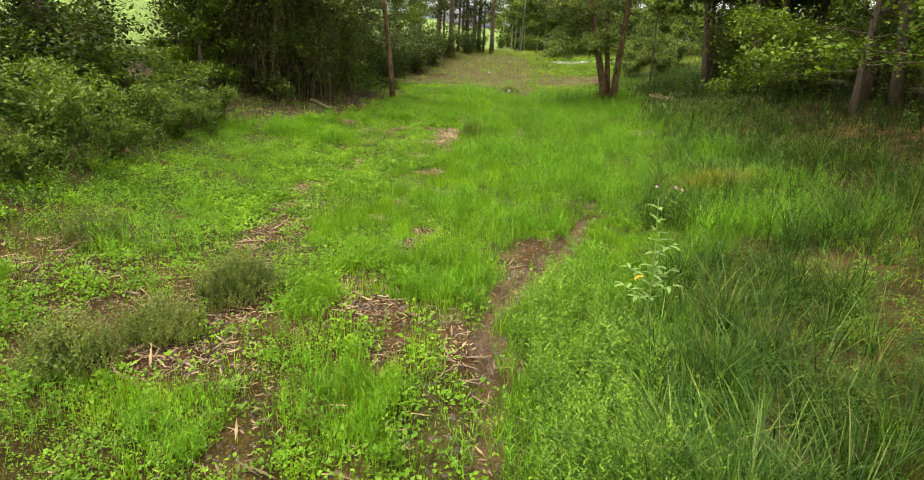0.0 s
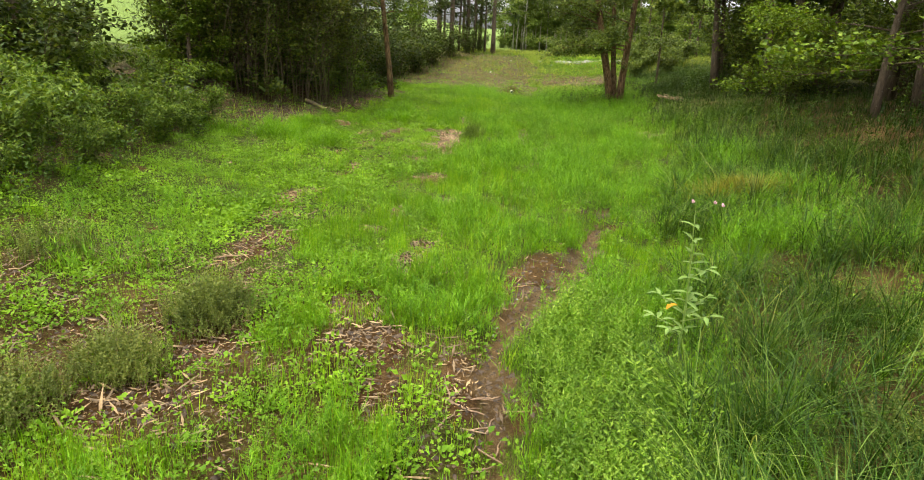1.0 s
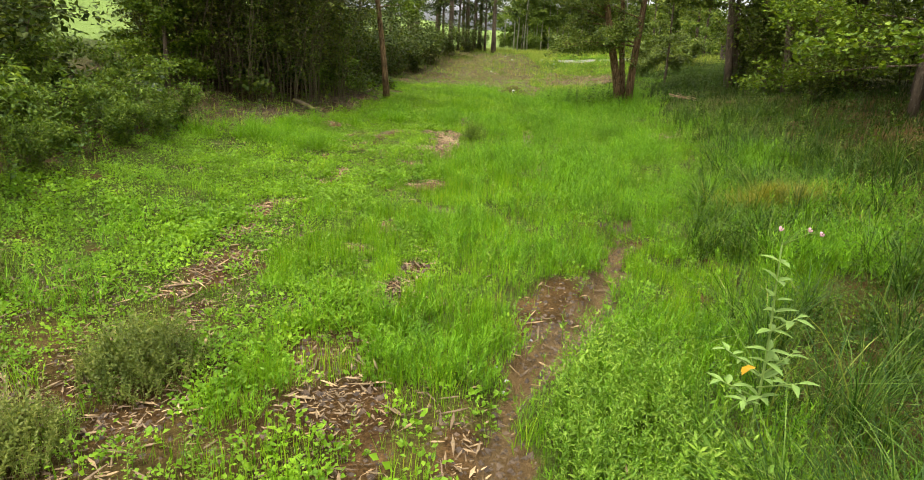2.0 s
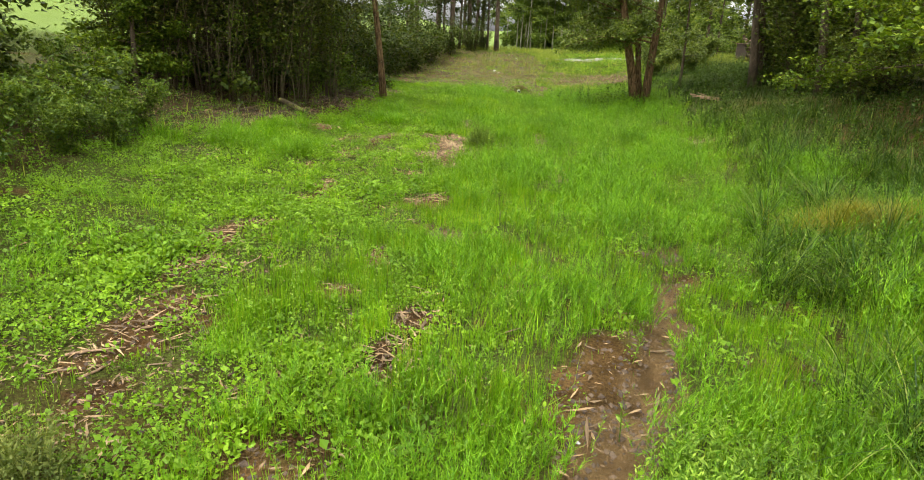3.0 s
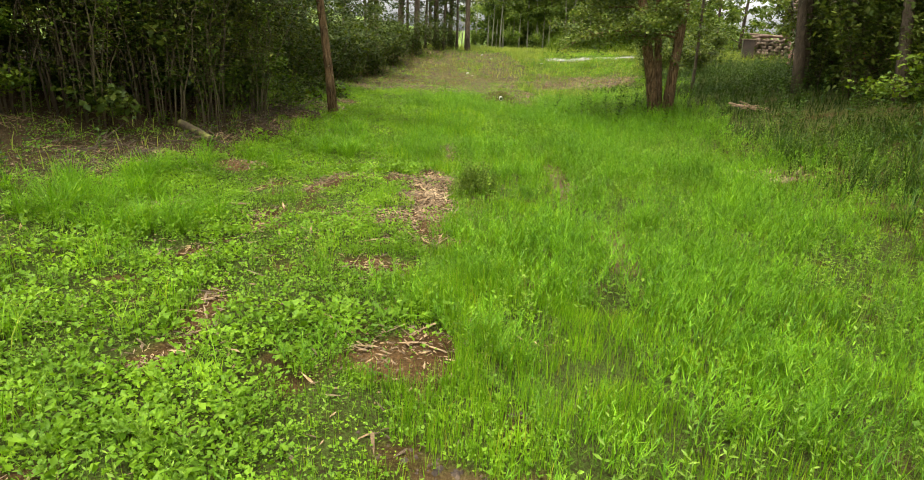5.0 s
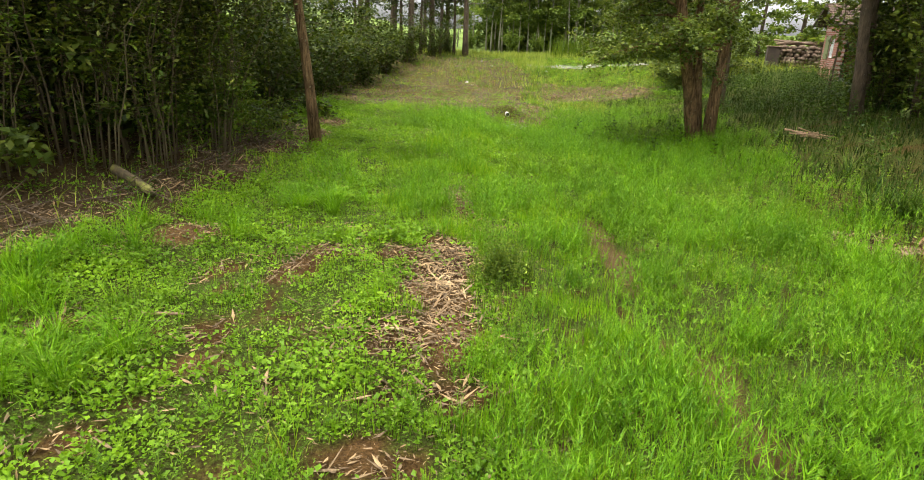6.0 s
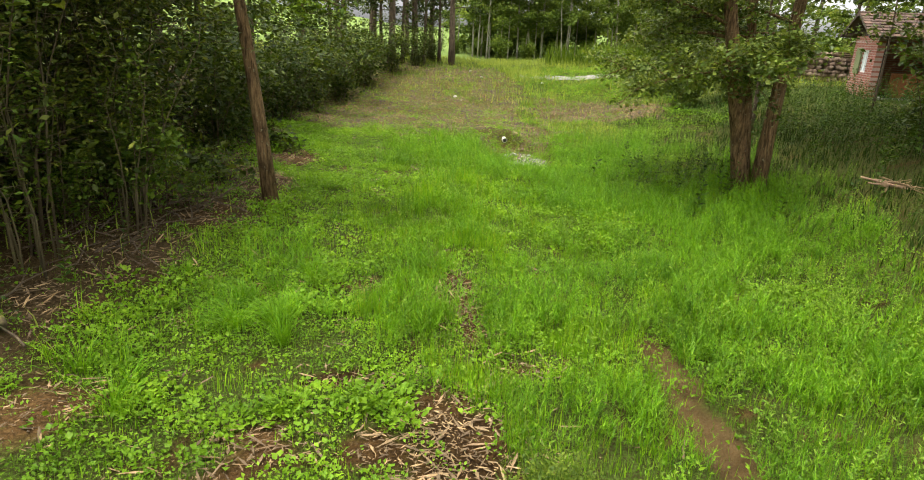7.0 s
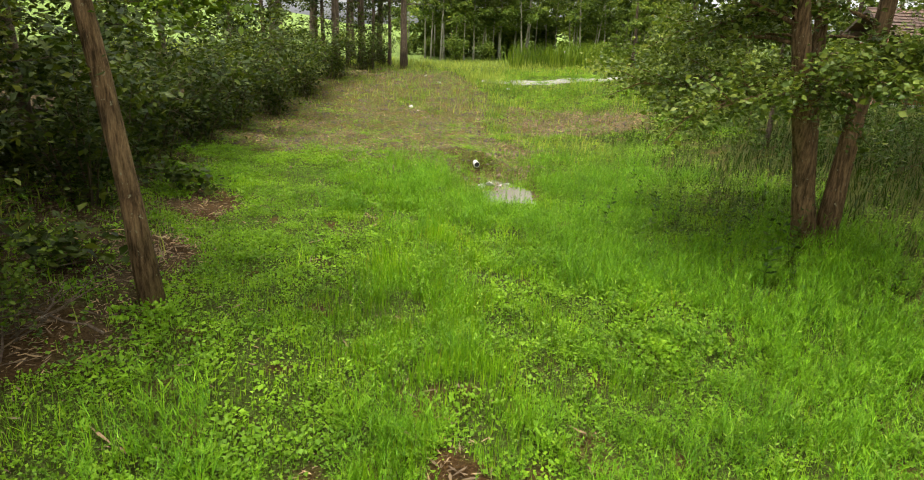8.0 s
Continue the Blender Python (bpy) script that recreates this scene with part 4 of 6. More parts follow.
def fine_grass():
    rng = np.random.default_rng(101)

    def dens(x, y):
        tuft = sm(0.34, 0.60, 0.65 * vn(x, y, 2.2, 12) + 0.35 * vn(x, y, 5.0, 78))
        d = centre_band(x, y) * (0.16 + 0.84 * tuft) * y_range(y, 3.0, 33.5)
        side = 0.22 * (0.15 + 0.85 * sm(0.42, 0.66, vn(x, y, 0.9, 13))) * sm(-6, -4.5, x) * sm(6.8, 5.8, x) * y_range(y, 3, 33)
        low = 0.10 * sm(-5, -4, x) * sm(2, 0, x) * y_range(y, 19, 34)
        return np.clip(np.maximum(np.maximum(d, side), low) * free(x, y) * thin(x, y), 0, 1) * (1 - 0.45 * sm(20, 30, y)) * (1 - 0.5 * sm(0.8, 1.8, x) * sm(9, 12, y))
    for count, segs, wide, name in ((1150000, 1, 0.0062, "grass"), (150000, 2, 0.0085, "tall_grass")):
        x, y = sow(rng, count, -6.5, 9.5, 1.5, 35, dens)
        lush = vn(x, y, 1.3, 14)
        L = rng.uniform(0.11, 0.27, len(x)) * (1 - 0.5 * sm(0.75, 0.3, line_distance(x, y, RUNNEL)) * sm(9.5, 8.0, y)) * (0.15 + 0.75 * lush + 1.0 * vn(x, y, 3.0, 68)) * (1 - 0.3 * sm(0.3, 1.2, x) * sm(8, 11, y)) * (0.55 + 0.45 * centre_band(x, y))
        V, F = blades(rng, x, y, land(x, y) - 0.01, L, rng.uniform(0.6, 1.3, len(x)) * wide * (1 + 0.5 * sm(14, 30, y)), rng.uniform(0.04, 0.35, len(x)), segs)
        bulk(name, V, F, M_GRASS, "fine upright bright green grass of a damp meadow", "grass")


def herb_template(rng, pairs, height, leaf, wide):
    """An upright stem with crossed pairs of pointed leaves."""
    V, F = blades(rng, np.zeros(2), np.zeros(2), np.zeros(2), np.full(2, height), np.full(2, 0.006), np.full(2, 0.05), 2, np.array([0.0, 1.5]))
    pos, al, ln = [], [], []
    for i in range(pairs):
        t = (i + 1) / pairs
        for k in range(2):
            a = (i % 2) * math.pi / 2 + k * math.pi + rng.normal(0, 0.2)
            pos.append((0, 0, height * (0.15 + 0.85 * t)))
            al.append((math.cos(a), math.sin(a), 0.25 + 0.5 * t))
            ln.append(leaf * (1.1 - 0.6 * t) * rng.uniform(0.8, 1.2))
    ln = np.array(ln)
    return join([(V, F), leaves(rng, np.array(pos, float), np.array(al, float), ln, ln * wide)])


def scatter(rng, templates, x, y, size, tilt=0.12):
    """Copies of small plants, turned, sized and set on the ground, in one mesh."""
    out = []
    which = rng.integers(0, len(templates), len(x))
    for i, (TV, TF) in enumerate(templates):
        s = which == i
        n = int(s.sum())
        if not n:
            continue
        a, sz = rng.uniform(0, 2 * np.pi, n), size[s][:, None]
        c, sn = np.cos(a)[:, None], np.sin(a)[:, None]
        vx, vy, vz = (TV[None, :, k] * sz for k in range(3))
        lx, ly = rng.normal(0, tilt, (n, 1)), rng.normal(0, tilt, (n, 1))
        X = vx * c - vy * sn + vz * lx + x[s][:, None]
        Y = vx * sn + vy * c + vz * ly + y[s][:, None]
        Z = vz + land(x[s], y[s])[:, None]
        F = TF[None] + (np.arange(n) * len(TV))[:, None, None]
        out.append((np.stack([X, Y, Z], -1).reshape(-1, 3), F.reshape(-1, 3)))
    return join(out)


def sprig_template(rng, n, radius, height, leaf, wide):
    """A low leafy plant: leaves over a small dome, turned outwards and up."""
    a, q = rng.uniform(0, 2 * np.pi, n), np.sqrt(rng.uniform(0, 1, n))
    z = height * (1 - 0.75 * q * q) * rng.uniform(0.35, 1.0, n)
    pos = np.stack([radius * q * np.cos(a), radius * q * np.sin(a), z], 1)
    al = np.stack([np.cos(a) * (0.3 + q), np.sin(a) * (0.3 + q), rng.uniform(0.0, 0.9, n)], 1) + rng.normal(0, 0.45, (n, 3))
    sz = leaf * rng.uniform(0.65, 1.3, n)
    return leaves(rng, pos, al, sz, sz * wide, 0.22)


def horsetail_template(rng, stems, height, spread):
    """A soft brush: leaning stems set with whorls of fine rising bristles."""
    parts = []
    for i in range(stems):
        az, off = rng.uniform(0, 2 * np.pi), spread * math.sqrt(rng.uniform(0, 1))
        h = height * rng.uniform(0.65, 1.1) * (1.1 - 0.4 * off / spread)
        foot = np.array([math.cos(az) * off, math.sin(az) * off, 0.0])
        way = np.array([math.cos(az) * 0.9 * off / height, math.sin(az) * 0.9 * off / height, 1.0])
        parts.append(blades(rng, foot[:1], foot[1:2], np.zeros(1), np.full(1, h), np.full(1, 0.005), np.full(1, 0.08), 1))
        n = 18
        t = np.sort(rng.uniform(0.12, 0.98, n))
        b = foot + way * (h * t)[:, None]
        a2, el = rng.uniform(0, 2 * np.pi, n), rng.uniform(0.4, 1.15, n)
        d = np.stack([np.cos(a2) * np.cos(el), np.sin(a2) * np.cos(el), np.sin(el)], 1)
        ln = rng.uniform(0.07, 0.15, n) * (1.15 - 0.75 * t)
        side = np.stack([-np.sin(a2), np.cos(a2), np.zeros(n)], 1) * 0.0034
        V = np.stack([b - side, b + side, b + d * ln[:, None]], 1).reshape(-1, 3)
        parts.append((V, np.arange(3 * n).reshape(-1, 3)))
    return join(parts)


def horsetails():
    rng = np.random.default_rng(105)
    T = [horsetail_template(rng, k, h, r) for k, h, r in ((14, 0.42, 0.19), (18, 0.48, 0.24), (10, 0.34, 0.15), (16, 0.44, 0.22))]

    def dens(x, y):
        right = np.maximum(0.75 * centre_band(x, y), 0.95 * sm(1.5, 2.5, x) * sm(7.0, 5.5, x) * y_range(y, 8, 33))
        right = np.maximum(right, 0.14 * sm(-5.6, -4.4, x) * sm(1, 0, x) * sm(0.40, 0.62, vn(x, y, 0.8, 64)))
        return np.clip(right * (0.10 + 0.90 * sm(0.42, 0.62, vn(x, y, 0.75, 61))) * y_range(y, 3, 33) * (free(x, y) > 0.6) * (thin(x, y) > 0.5), 0, 1)
    x, y = sow(rng, 5800, -5.6, 7.0, 3, 33, dens)
    V, F = scatter(rng, T, x, y, rng.uniform(0.6, 1.25, len(x)) * (0.8 + 0.5 * vn(x, y, 0.6, 79)), 0.10)
    bulk("horsetail", V, F, M_HORSETAIL, "soft upright clumps of green horsetail", "horsetail")
    print("horsetail", len(F))


def past_runnel(x, y):
    """1 to the east of the runnel, clear of its banks."""
    return sm(0.22, 0.5, x - np.interp(y, [p[1] for p in RUNNEL], [p[0] for p in RUNNEL]))


def herbs():
    rng = np.random.default_rng(111)
    T = [herb_template(rng, p, h, 0.056, 0.33) for p, h in ((7, 0.30), (8, 0.38), (6, 0.22), (8, 0.34))]

    def dens(x, y):
        left = 0.55 * sm(0.3, -1.0, x) * sm(-8.0, -7.0, x) * y_range(y, 2.5, 17) * (0.2 + 0.8 * sm(0.35, 0.6, vn(x, y, 1.0, 15)))
        mid = 0.34 * centre_band(x, y) * y_range(y, 3, 32) * (0.2 + 0.8 * sm(0.4, 0.65, vn(x, y, 0.8, 80)))
        right = 0.9 * past_runnel(x, y) * sm(2.1, 1.5, x - 0.5 * sm(5.5, 7, y)) * y_range(y, 2.5, 7.2)
        far = 0.55 * sm(2.0, 3.5, x) * sm(7.5, 6.5, x) * y_range(y, 9, 34) * (0.15 + 0.85 * sm(0.42, 0.62, vn(x, y, 0.7, 81)))
        return np.clip(np.maximum(np.maximum(left, mid), np.maximum(right, far)) * (0.05 + 0.95 * free(x, y)) * thin(x, y), 0, 1)
    x, y = sow(rng, 44000, -8, 7.5, 2, 34, dens)
    x2, y2 = sow(rng, 3400, 0.5, 2.4, 2.4, 6.8, lambda x, y: past_runnel(x, y) * sm(2.2, 1.5, x) * free(x, y))
    x3, y3 = sow(rng, 4200, -6, 8.5, 33, 46.5, lambda x, y: slope_bare(x, y) * sm(0.38, 0.7, vn(x, y, 1.3, 73)))
    x, y = np.concatenate([x, x2, x3]), np.concatenate([y, y2, y3])
    V, F = scatter(rng, T, x, y, rng.uniform(0.55, 1.25, len(x)) * (0.75 + 0.3 * sm(-1, 1, x)) * (1 - 0.4 * sm(33, 35, y)))
    bulk("herbs", V, F, M_HERB, "light green upright herbs with pointed leaf pairs", "herbs")
    print("herbs", len(F))
    # young balsam at the foot of the flowering one
    T = [herb_template(rng, 6, h, 0.12, 0.26) for h in (0.34, 0.42)]
    a, q = rng.uniform(0, 2 * np.pi, 46), 0.34 * np.sqrt(rng.uniform(0, 1, 46))
    V, F = scatter(rng, T, 1.85 + q * np.cos(a), 4.75 + q * np.sin(a), rng.uniform(0.8, 1.2, 46), 0.15)
    bulk("young_balsam", V, F, M_HERB, "young balsam plants with long pointed leaves", "herbs")


def ground_cover():
    rng = np.random.default_rng(121)
    T = [sprig_template(rng, n, r, h, lf, w) for n, r, h, lf, w in ((18, 0.10, 0.11, 0.028, 0.75), (19, 0.12, 0.15, 0.031, 0.62), (16, 0.08, 0.08, 0.024, 0.85), (18, 0.10, 0.19, 0.030, 0.5), (13, 0.11, 0.09, 0.036, 0.85))]

    def dens(x, y):
        left = sm(0.8, -0.6, x) * sm(-8.2, -7.2, x) * y_range(y, 2.5, 34)
        low = sm(-5, -4, x) * sm(6, 3, x) * y_range(y, 19, 34)
        bank = 0.18 * sm(0.5, 2, x) * sm(6.5, 5.5, x) * y_range(y, 5, 36)
        edge = 0.5 * sm(-6, -4.6, x) * sm(9.5, 8.5, x) * y_range(y, 33, 46)
        gap = sm(0.24, 0.50, vn(x, y, 1.6, 16)) * (0.45 + 0.55 * sm(0.32, 0.55, vn(x, y, 4.0, 65)))
        return np.clip(np.maximum(np.maximum(left, low), np.maximum(bank, edge)) * (0.32 + 0.68 * gap) * thin(x, y) * (0.05 + 0.95 * free(x, y) + 0.60 * slope_bare(x, y) * (0.2 + 1.2 * sm(0.35, 0.65, vn(x, y, 1.7, 69)))), 0, 1)
    x, y = sow(rng, 134000, -8, 10, 2, 47, dens)
    V, F = scatter(rng, T, x, y, rng.uniform(0.65, 1.4, len(x)) * (0.70 + 0.75 * vn(x, y, 0.9, 17)) * (1 - 0.45 * slope_bare(x, y)), 0.10)
    bulk("ground_cover", V, F, M_COVER, "low leafy green ground cover in small mounds", "herbs")
    print("cover", len(F))
    x, y = sow(rng, 560000, -8, 10, 2, 47, dens)
    n = len(x)
    z = land(x, y) + rng.uniform(0.005, 0.06, n)
    al = np.stack([rng.normal(0, 1, n), rng.normal(0, 1, n), rng.uniform(0.0, 0.8, n)], 1)
    sz = rng.uniform(0.014, 0.030, n) * (1 + 0.5 * sm(24, 30, y)) * (1 - 0.2 * slope_bare(x, y))
    V, F = leaves(rng, np.stack([x, y, z], 1), al, sz, sz * rng.uniform(0.5, 0.9, n))
    sx, sy = sow(rng, 2600, 0.2, 2.2, 5.8, 9.8, lambda x, y: sm(0.5, 0.7, vn(x, y, 2.6, 83)) * (mud(x, y) < 0.5))
    n = len(sx)
    al = np.stack([rng.normal(0, 1, n), rng.normal(0, 1, n), rng.uniform(0.0, 0.8, n)], 1)
    sz = rng.uniform(0.018, 0.04, n)
    V, F = join([(V, F), leaves(rng, np.stack([sx, sy, land(sx, sy) + rng.uniform(0.005, 0.07, n)], 1), al, sz, sz * 0.6)])
    bulk("seedlings", V, F, M_COVER, "tiny green seedlings close to the soil", "herbs")


SEDGE_EDGE = [(2, 1.5), (3.7, 1.6), (4.9, 1.8), (7.5, 3.0), (10.9, 3.8), (12.4, 4.5), (15, 4.9), (21.6, 5.7), (26, 6.0)]


def sedge_side(x, y):
    """Metres to the sedge's side of its ragged edge."""
    return x - np.interp(y, [p[0] for p in SEDGE_EDGE], [p[1] for p in SEDGE_EDGE]) + 1.2 * (vn(x, y, 0.8, 74) - 0.5)


def tussocks(rng, cx, cy, k, big, L, width, name, mat, label, lean=3.6):
    """Arching blades round each middle, drifting to one side."""
    big = np.repeat(big, k)
    a, q = rng.uniform(0, 2 * np.pi, len(big)), np.abs(rng.normal(0, 0.11, len(big))) * big
    x, y = np.repeat(cx, k) + q * np.cos(a), np.repeat(cy, k) + q * np.sin(a)
    drift = lean + 3.0 * (vn(x, y, 0.6, 19) - 0.5)
    way = np.arctan2(np.sin(a) + 0.55 * np.sin(drift), np.cos(a) + 0.55 * np.cos(drift)) + rng.normal(0, 0.35, len(a))
    n = len(x)
    V, F = blades(rng, x, y, land(x, y) - 0.01, rng.uniform(*L, n) * big * (1 - 0.25 * sm(12, 20, y)), rng.uniform(*width, n), np.clip(0.5 + 2.8 * q / big + rng.normal(0, 0.28, n), 0.2, 1.6), 4, way)
    bulk(name, V, F, mat, label, "grass")


def sedges():
    rng = np.random.default_rng(131)

    def dens(x, y):
        d = sm(-0.5, 0.5, sedge_side(x, y)) * sm(9, 7, x) * y_range(y, 2.0, 22, 1.5)
        return np.clip(d * (0.2 + 0.8 * sm(0.35, 0.6, vn(x, y, 1.3, 18))) * free(x, y), 0, 1)
    cx, cy = sow(rng, 1500, 1.2, 9, 1, 24, lambda x, y: np.clip((0.6 + 0.6 * sm(9, 6, y)) * dens(x, y), 0, 1))
    tussocks(rng, cx, cy, 60, rng.uniform(0.6, 1.25, len(cx)), (0.4, 1.0), (0.004, 0.013), "sedge", M_SEDGE, "long arching green sedge in tussocks")
    x, y = sow(rng, 34000, 1.2, 9, 1, 24, dens)
    n = len(x)
    V, F = blades(rng, x, y, land(x, y) - 0.01, rng.uniform(0.2, 0.5, n), rng.uniform(0.005, 0.011, n), rng.uniform(0.15, 0.7, n), 2)
    bulk("bank_grass", V, F, M_SEDGE, "shorter dark grass between sedge tussocks", "grass")
    T = [herb_template(rng, 8, h, 0.070, 0.45) for h in (0.55, 0.42, 0.66)]
    x, y = sow(rng, 4200, 1.8, 9, 2, 20, lambda x, y: dens(x, y) * (0.1 + 0.9 * sm(0.48, 0.62, vn(x, y, 0.7, 67))))
    V, F = scatter(rng, T, x, y, rng.uniform(0.5, 1.1, len(x)), 0.2)
    bulk("bank_herbs", V, F, M_NETTLE, "dark leafy herbs between sedge tussocks", "herbs")
    # a yellowed patch
    a, q = rng.uniform(0, 2 * np.pi, 1500), 0.27 * np.abs(rng.normal(0, 1, 1500))
    x, y = 4.7 + q * np.cos(a) * 1.5, 11.2 + q * np.sin(a)
    V, F = blades(rng, x, y, land(x, y) + 0.25, rng.uniform(0.2, 0.4, 1500), rng.uniform(0.005, 0.010, 1500), rng.uniform(0.4, 1.1, 1500), 3)
    bulk("dry_grass", V, F, M_DRY, "yellowed flattened grass among green sedge", "grass")
    # tall dark tufts by the thicket, and lower ones elsewhere
    cx, cy = sow(rng, 360, -6.2, -1.6, 15.0, 22.5, lambda x, y: 0.8 * (free(x, y) > 0.4) * np.maximum(sm(0.50, 0.64, vn(x, y, 0.6, 82)), 0.7 * sm(-3.4, -4.2, x)))
    tussocks(rng, cx, cy, 90, rng.uniform(0.6, 1.0, len(cx)), (0.35, 0.75), (0.004, 0.010), "tall_tufts", M_HORSETAIL, "tall soft grass tufts beside the thicket", 4.7)
    tx, ty = sow(rng, 620, -5, 7, 3, 33, lambda x, y: 0.6 * free(x, y) * sm(0.45, 0.6, vn(x, y, 0.8, 20)))
    k = 26
    x, y = np.repeat(tx, k) + rng.normal(0, 0.06, len(tx) * k), np.repeat(ty, k) + rng.normal(0, 0.06, len(tx) * k)
    n = len(x)
    V, F = blades(rng, x, y, land(x, y) - 0.01, rng.uniform(0.2, 0.45, n), rng.uniform(0.005, 0.009, n), rng.uniform(0.2, 0.8, n), 3)
    bulk("grass_tufts", V, F, M_GRASS, "loose tufts of taller bright grass", "grass")


def edge_grass():
    """Rough grass by the track and, darkened in colour, on the shaded banks, and the reeds behind."""
    rng = np.random.default_rng(141)

    def near_road(x, y):
        d = line_distance(x, y, ROAD)
        return np.maximum(sm(0.72, 0.95, d), 1.0 * sm(6.2, 4.4, x))

    def dens(x, y):
        crest = sm(38.5, 42.0, y + 0.42 * np.clip(x, 0, 9)) * sm(54, 50, y)
        shade = 0.95 * sm(4.8, 6.0, x) * sm(13.5, 11.5, x) * y_range(y, 7, 36)
        leftb = 0.10 * floor_left(x, y) * sm(-8, -7, x) * y_range(y, 8, 34)
        tongue = 0.9 * (1 - slope_bare(x, y)) * y_range(y, 33, 42) * sm(1.8, 3, x)
        return np.clip(np.maximum(np.maximum(crest, shade), np.maximum(leftb, tongue)) * near_road(x, y) * (1 - 0.9 * slope_bare(x, y)), 0, 1)
    x, y = sow(rng, 150000, -12, 24, 6, 55, dens)
    x2, y2 = sow(rng, 16000, 5, 13, 6, 36, lambda x, y: sm(5.0, 6.3, x) * sm(13, 11, x) * free(x, y))
    x3, y3 = sow(rng, 15000, -2, 6.2, 41.5, 49, lambda x, y: sm(6.0, 4.6, x) * (1 - slope_bare(x, y)) * sm(1.6, 0.8, line_distance(x, y, ROAD)))
    x, y = np.concatenate([x, x2, x3]), np.concatenate([y, y2, y3])
    # past this ragged edge the grass colour itself carries the shade
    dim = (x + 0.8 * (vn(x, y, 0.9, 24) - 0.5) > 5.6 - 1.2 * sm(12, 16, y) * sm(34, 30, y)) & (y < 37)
    for pick, name, mat, label in ((~dim, "rough_grass", M_CREST, "rough bright grass along the track"), (dim, "shade_toned_grass", M_SHADE, "soft grass darkened in colour for the shade of alders")):
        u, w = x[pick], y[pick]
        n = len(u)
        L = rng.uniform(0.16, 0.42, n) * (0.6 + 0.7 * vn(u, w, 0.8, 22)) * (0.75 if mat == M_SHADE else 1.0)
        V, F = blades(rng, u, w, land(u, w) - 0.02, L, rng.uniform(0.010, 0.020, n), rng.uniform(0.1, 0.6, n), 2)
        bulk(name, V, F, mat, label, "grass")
    x, y = sow(rng, 5000, 6, 20, 47.5, 51.5, lambda x, y: sm(0.35, 0.6, vn(x, y, 0.35, 23)))
    n = len(x)
    V, F = blades(rng, x, y, land(x, y) - 0.02, rng.uniform(0.6, 1.5, n), rng.uniform(0.02, 0.04, n), rng.uniform(0.1, 0.4, n), 3)
    bulk("reeds", V, F, M_BRIGHT, "tall light green reeds behind the track", "reeds")
    print("rough", len(F))


def nettles():
    rng = np.random.default_rng(151)
    T = [herb_template(rng, 8, h, 0.11, 0.45) for h in (0.7, 0.85, 0.6)]

    def dens(x, y):
        hut = sm(6.8, 8.5, x) * sm(15, 13.6, x) * sm(23.5, 27, y) * sm(37, 33, y)
        left = 0.9 * sm(-5.2, -5.8, x) * sm(-8.5, -7, x) * y_range(y, 6.5, 16.5) + 0.08 * floor_left(x, y)
        tree = np.exp(-((x - 4.4) / 0.9) ** 2 - ((y - 26.4) / 1.6) ** 2)
        right = 0.4 * sm(5.5, 7, x) * sm(11, 9, x) * y_range(y, 9, 24)
        return np.clip(np.maximum(np.maximum(hut, left), np.maximum(tree, right)), 0, 1)
    x, y = sow(rng, 9500, -9, 16, 6, 38, dens)
    V, F = scatter(rng, T, x, y, rng.uniform(0.5, 1.15, len(x)), 0.2)
    bulk("nettles", V, F, M_NETTLE, "dark green nettles under the trees", "nettles")
    print("nettles", len(F))


def mint_clumps():
    """Round bushes, highest in the middle."""
    rng = np.random.default_rng(161)
    T = [herb_template(rng, 9, h, 0.038, 0.5) for h in (0.26, 0.34)]
    for cx, cy, r, n, mat in ((-2.32, 6.0, 0.46, 330, M_MINT), (-2.72, 5.05, 0.38, 260, M_MINT), (-3.15, 4.3, 0.42, 240, M_MINT), (0.16, 17.6, 0.36, 170, M_SHRUB), (3.3, 4.3, 0.5, 120, M_MINT), (-4.6, 7.2, 0.5, 110, M_MINT)):
        a, q = rng.uniform(0, 2 * np.pi, n), np.sqrt(rng.uniform(0, 1, n))
        V, F = scatter(rng, T, cx + r * q * np.cos(a), cy + r * q * np.sin(a), rng.uniform(0.85, 1.25, n) * (1.35 - 0.75 * q * q), 0.3)
        bulk("mint_clump", V, F, mat, "bushy grey-green mint clump among wood chips" if mat == M_MINT else "dark bushy herb clump beside wood chips", "herbs")


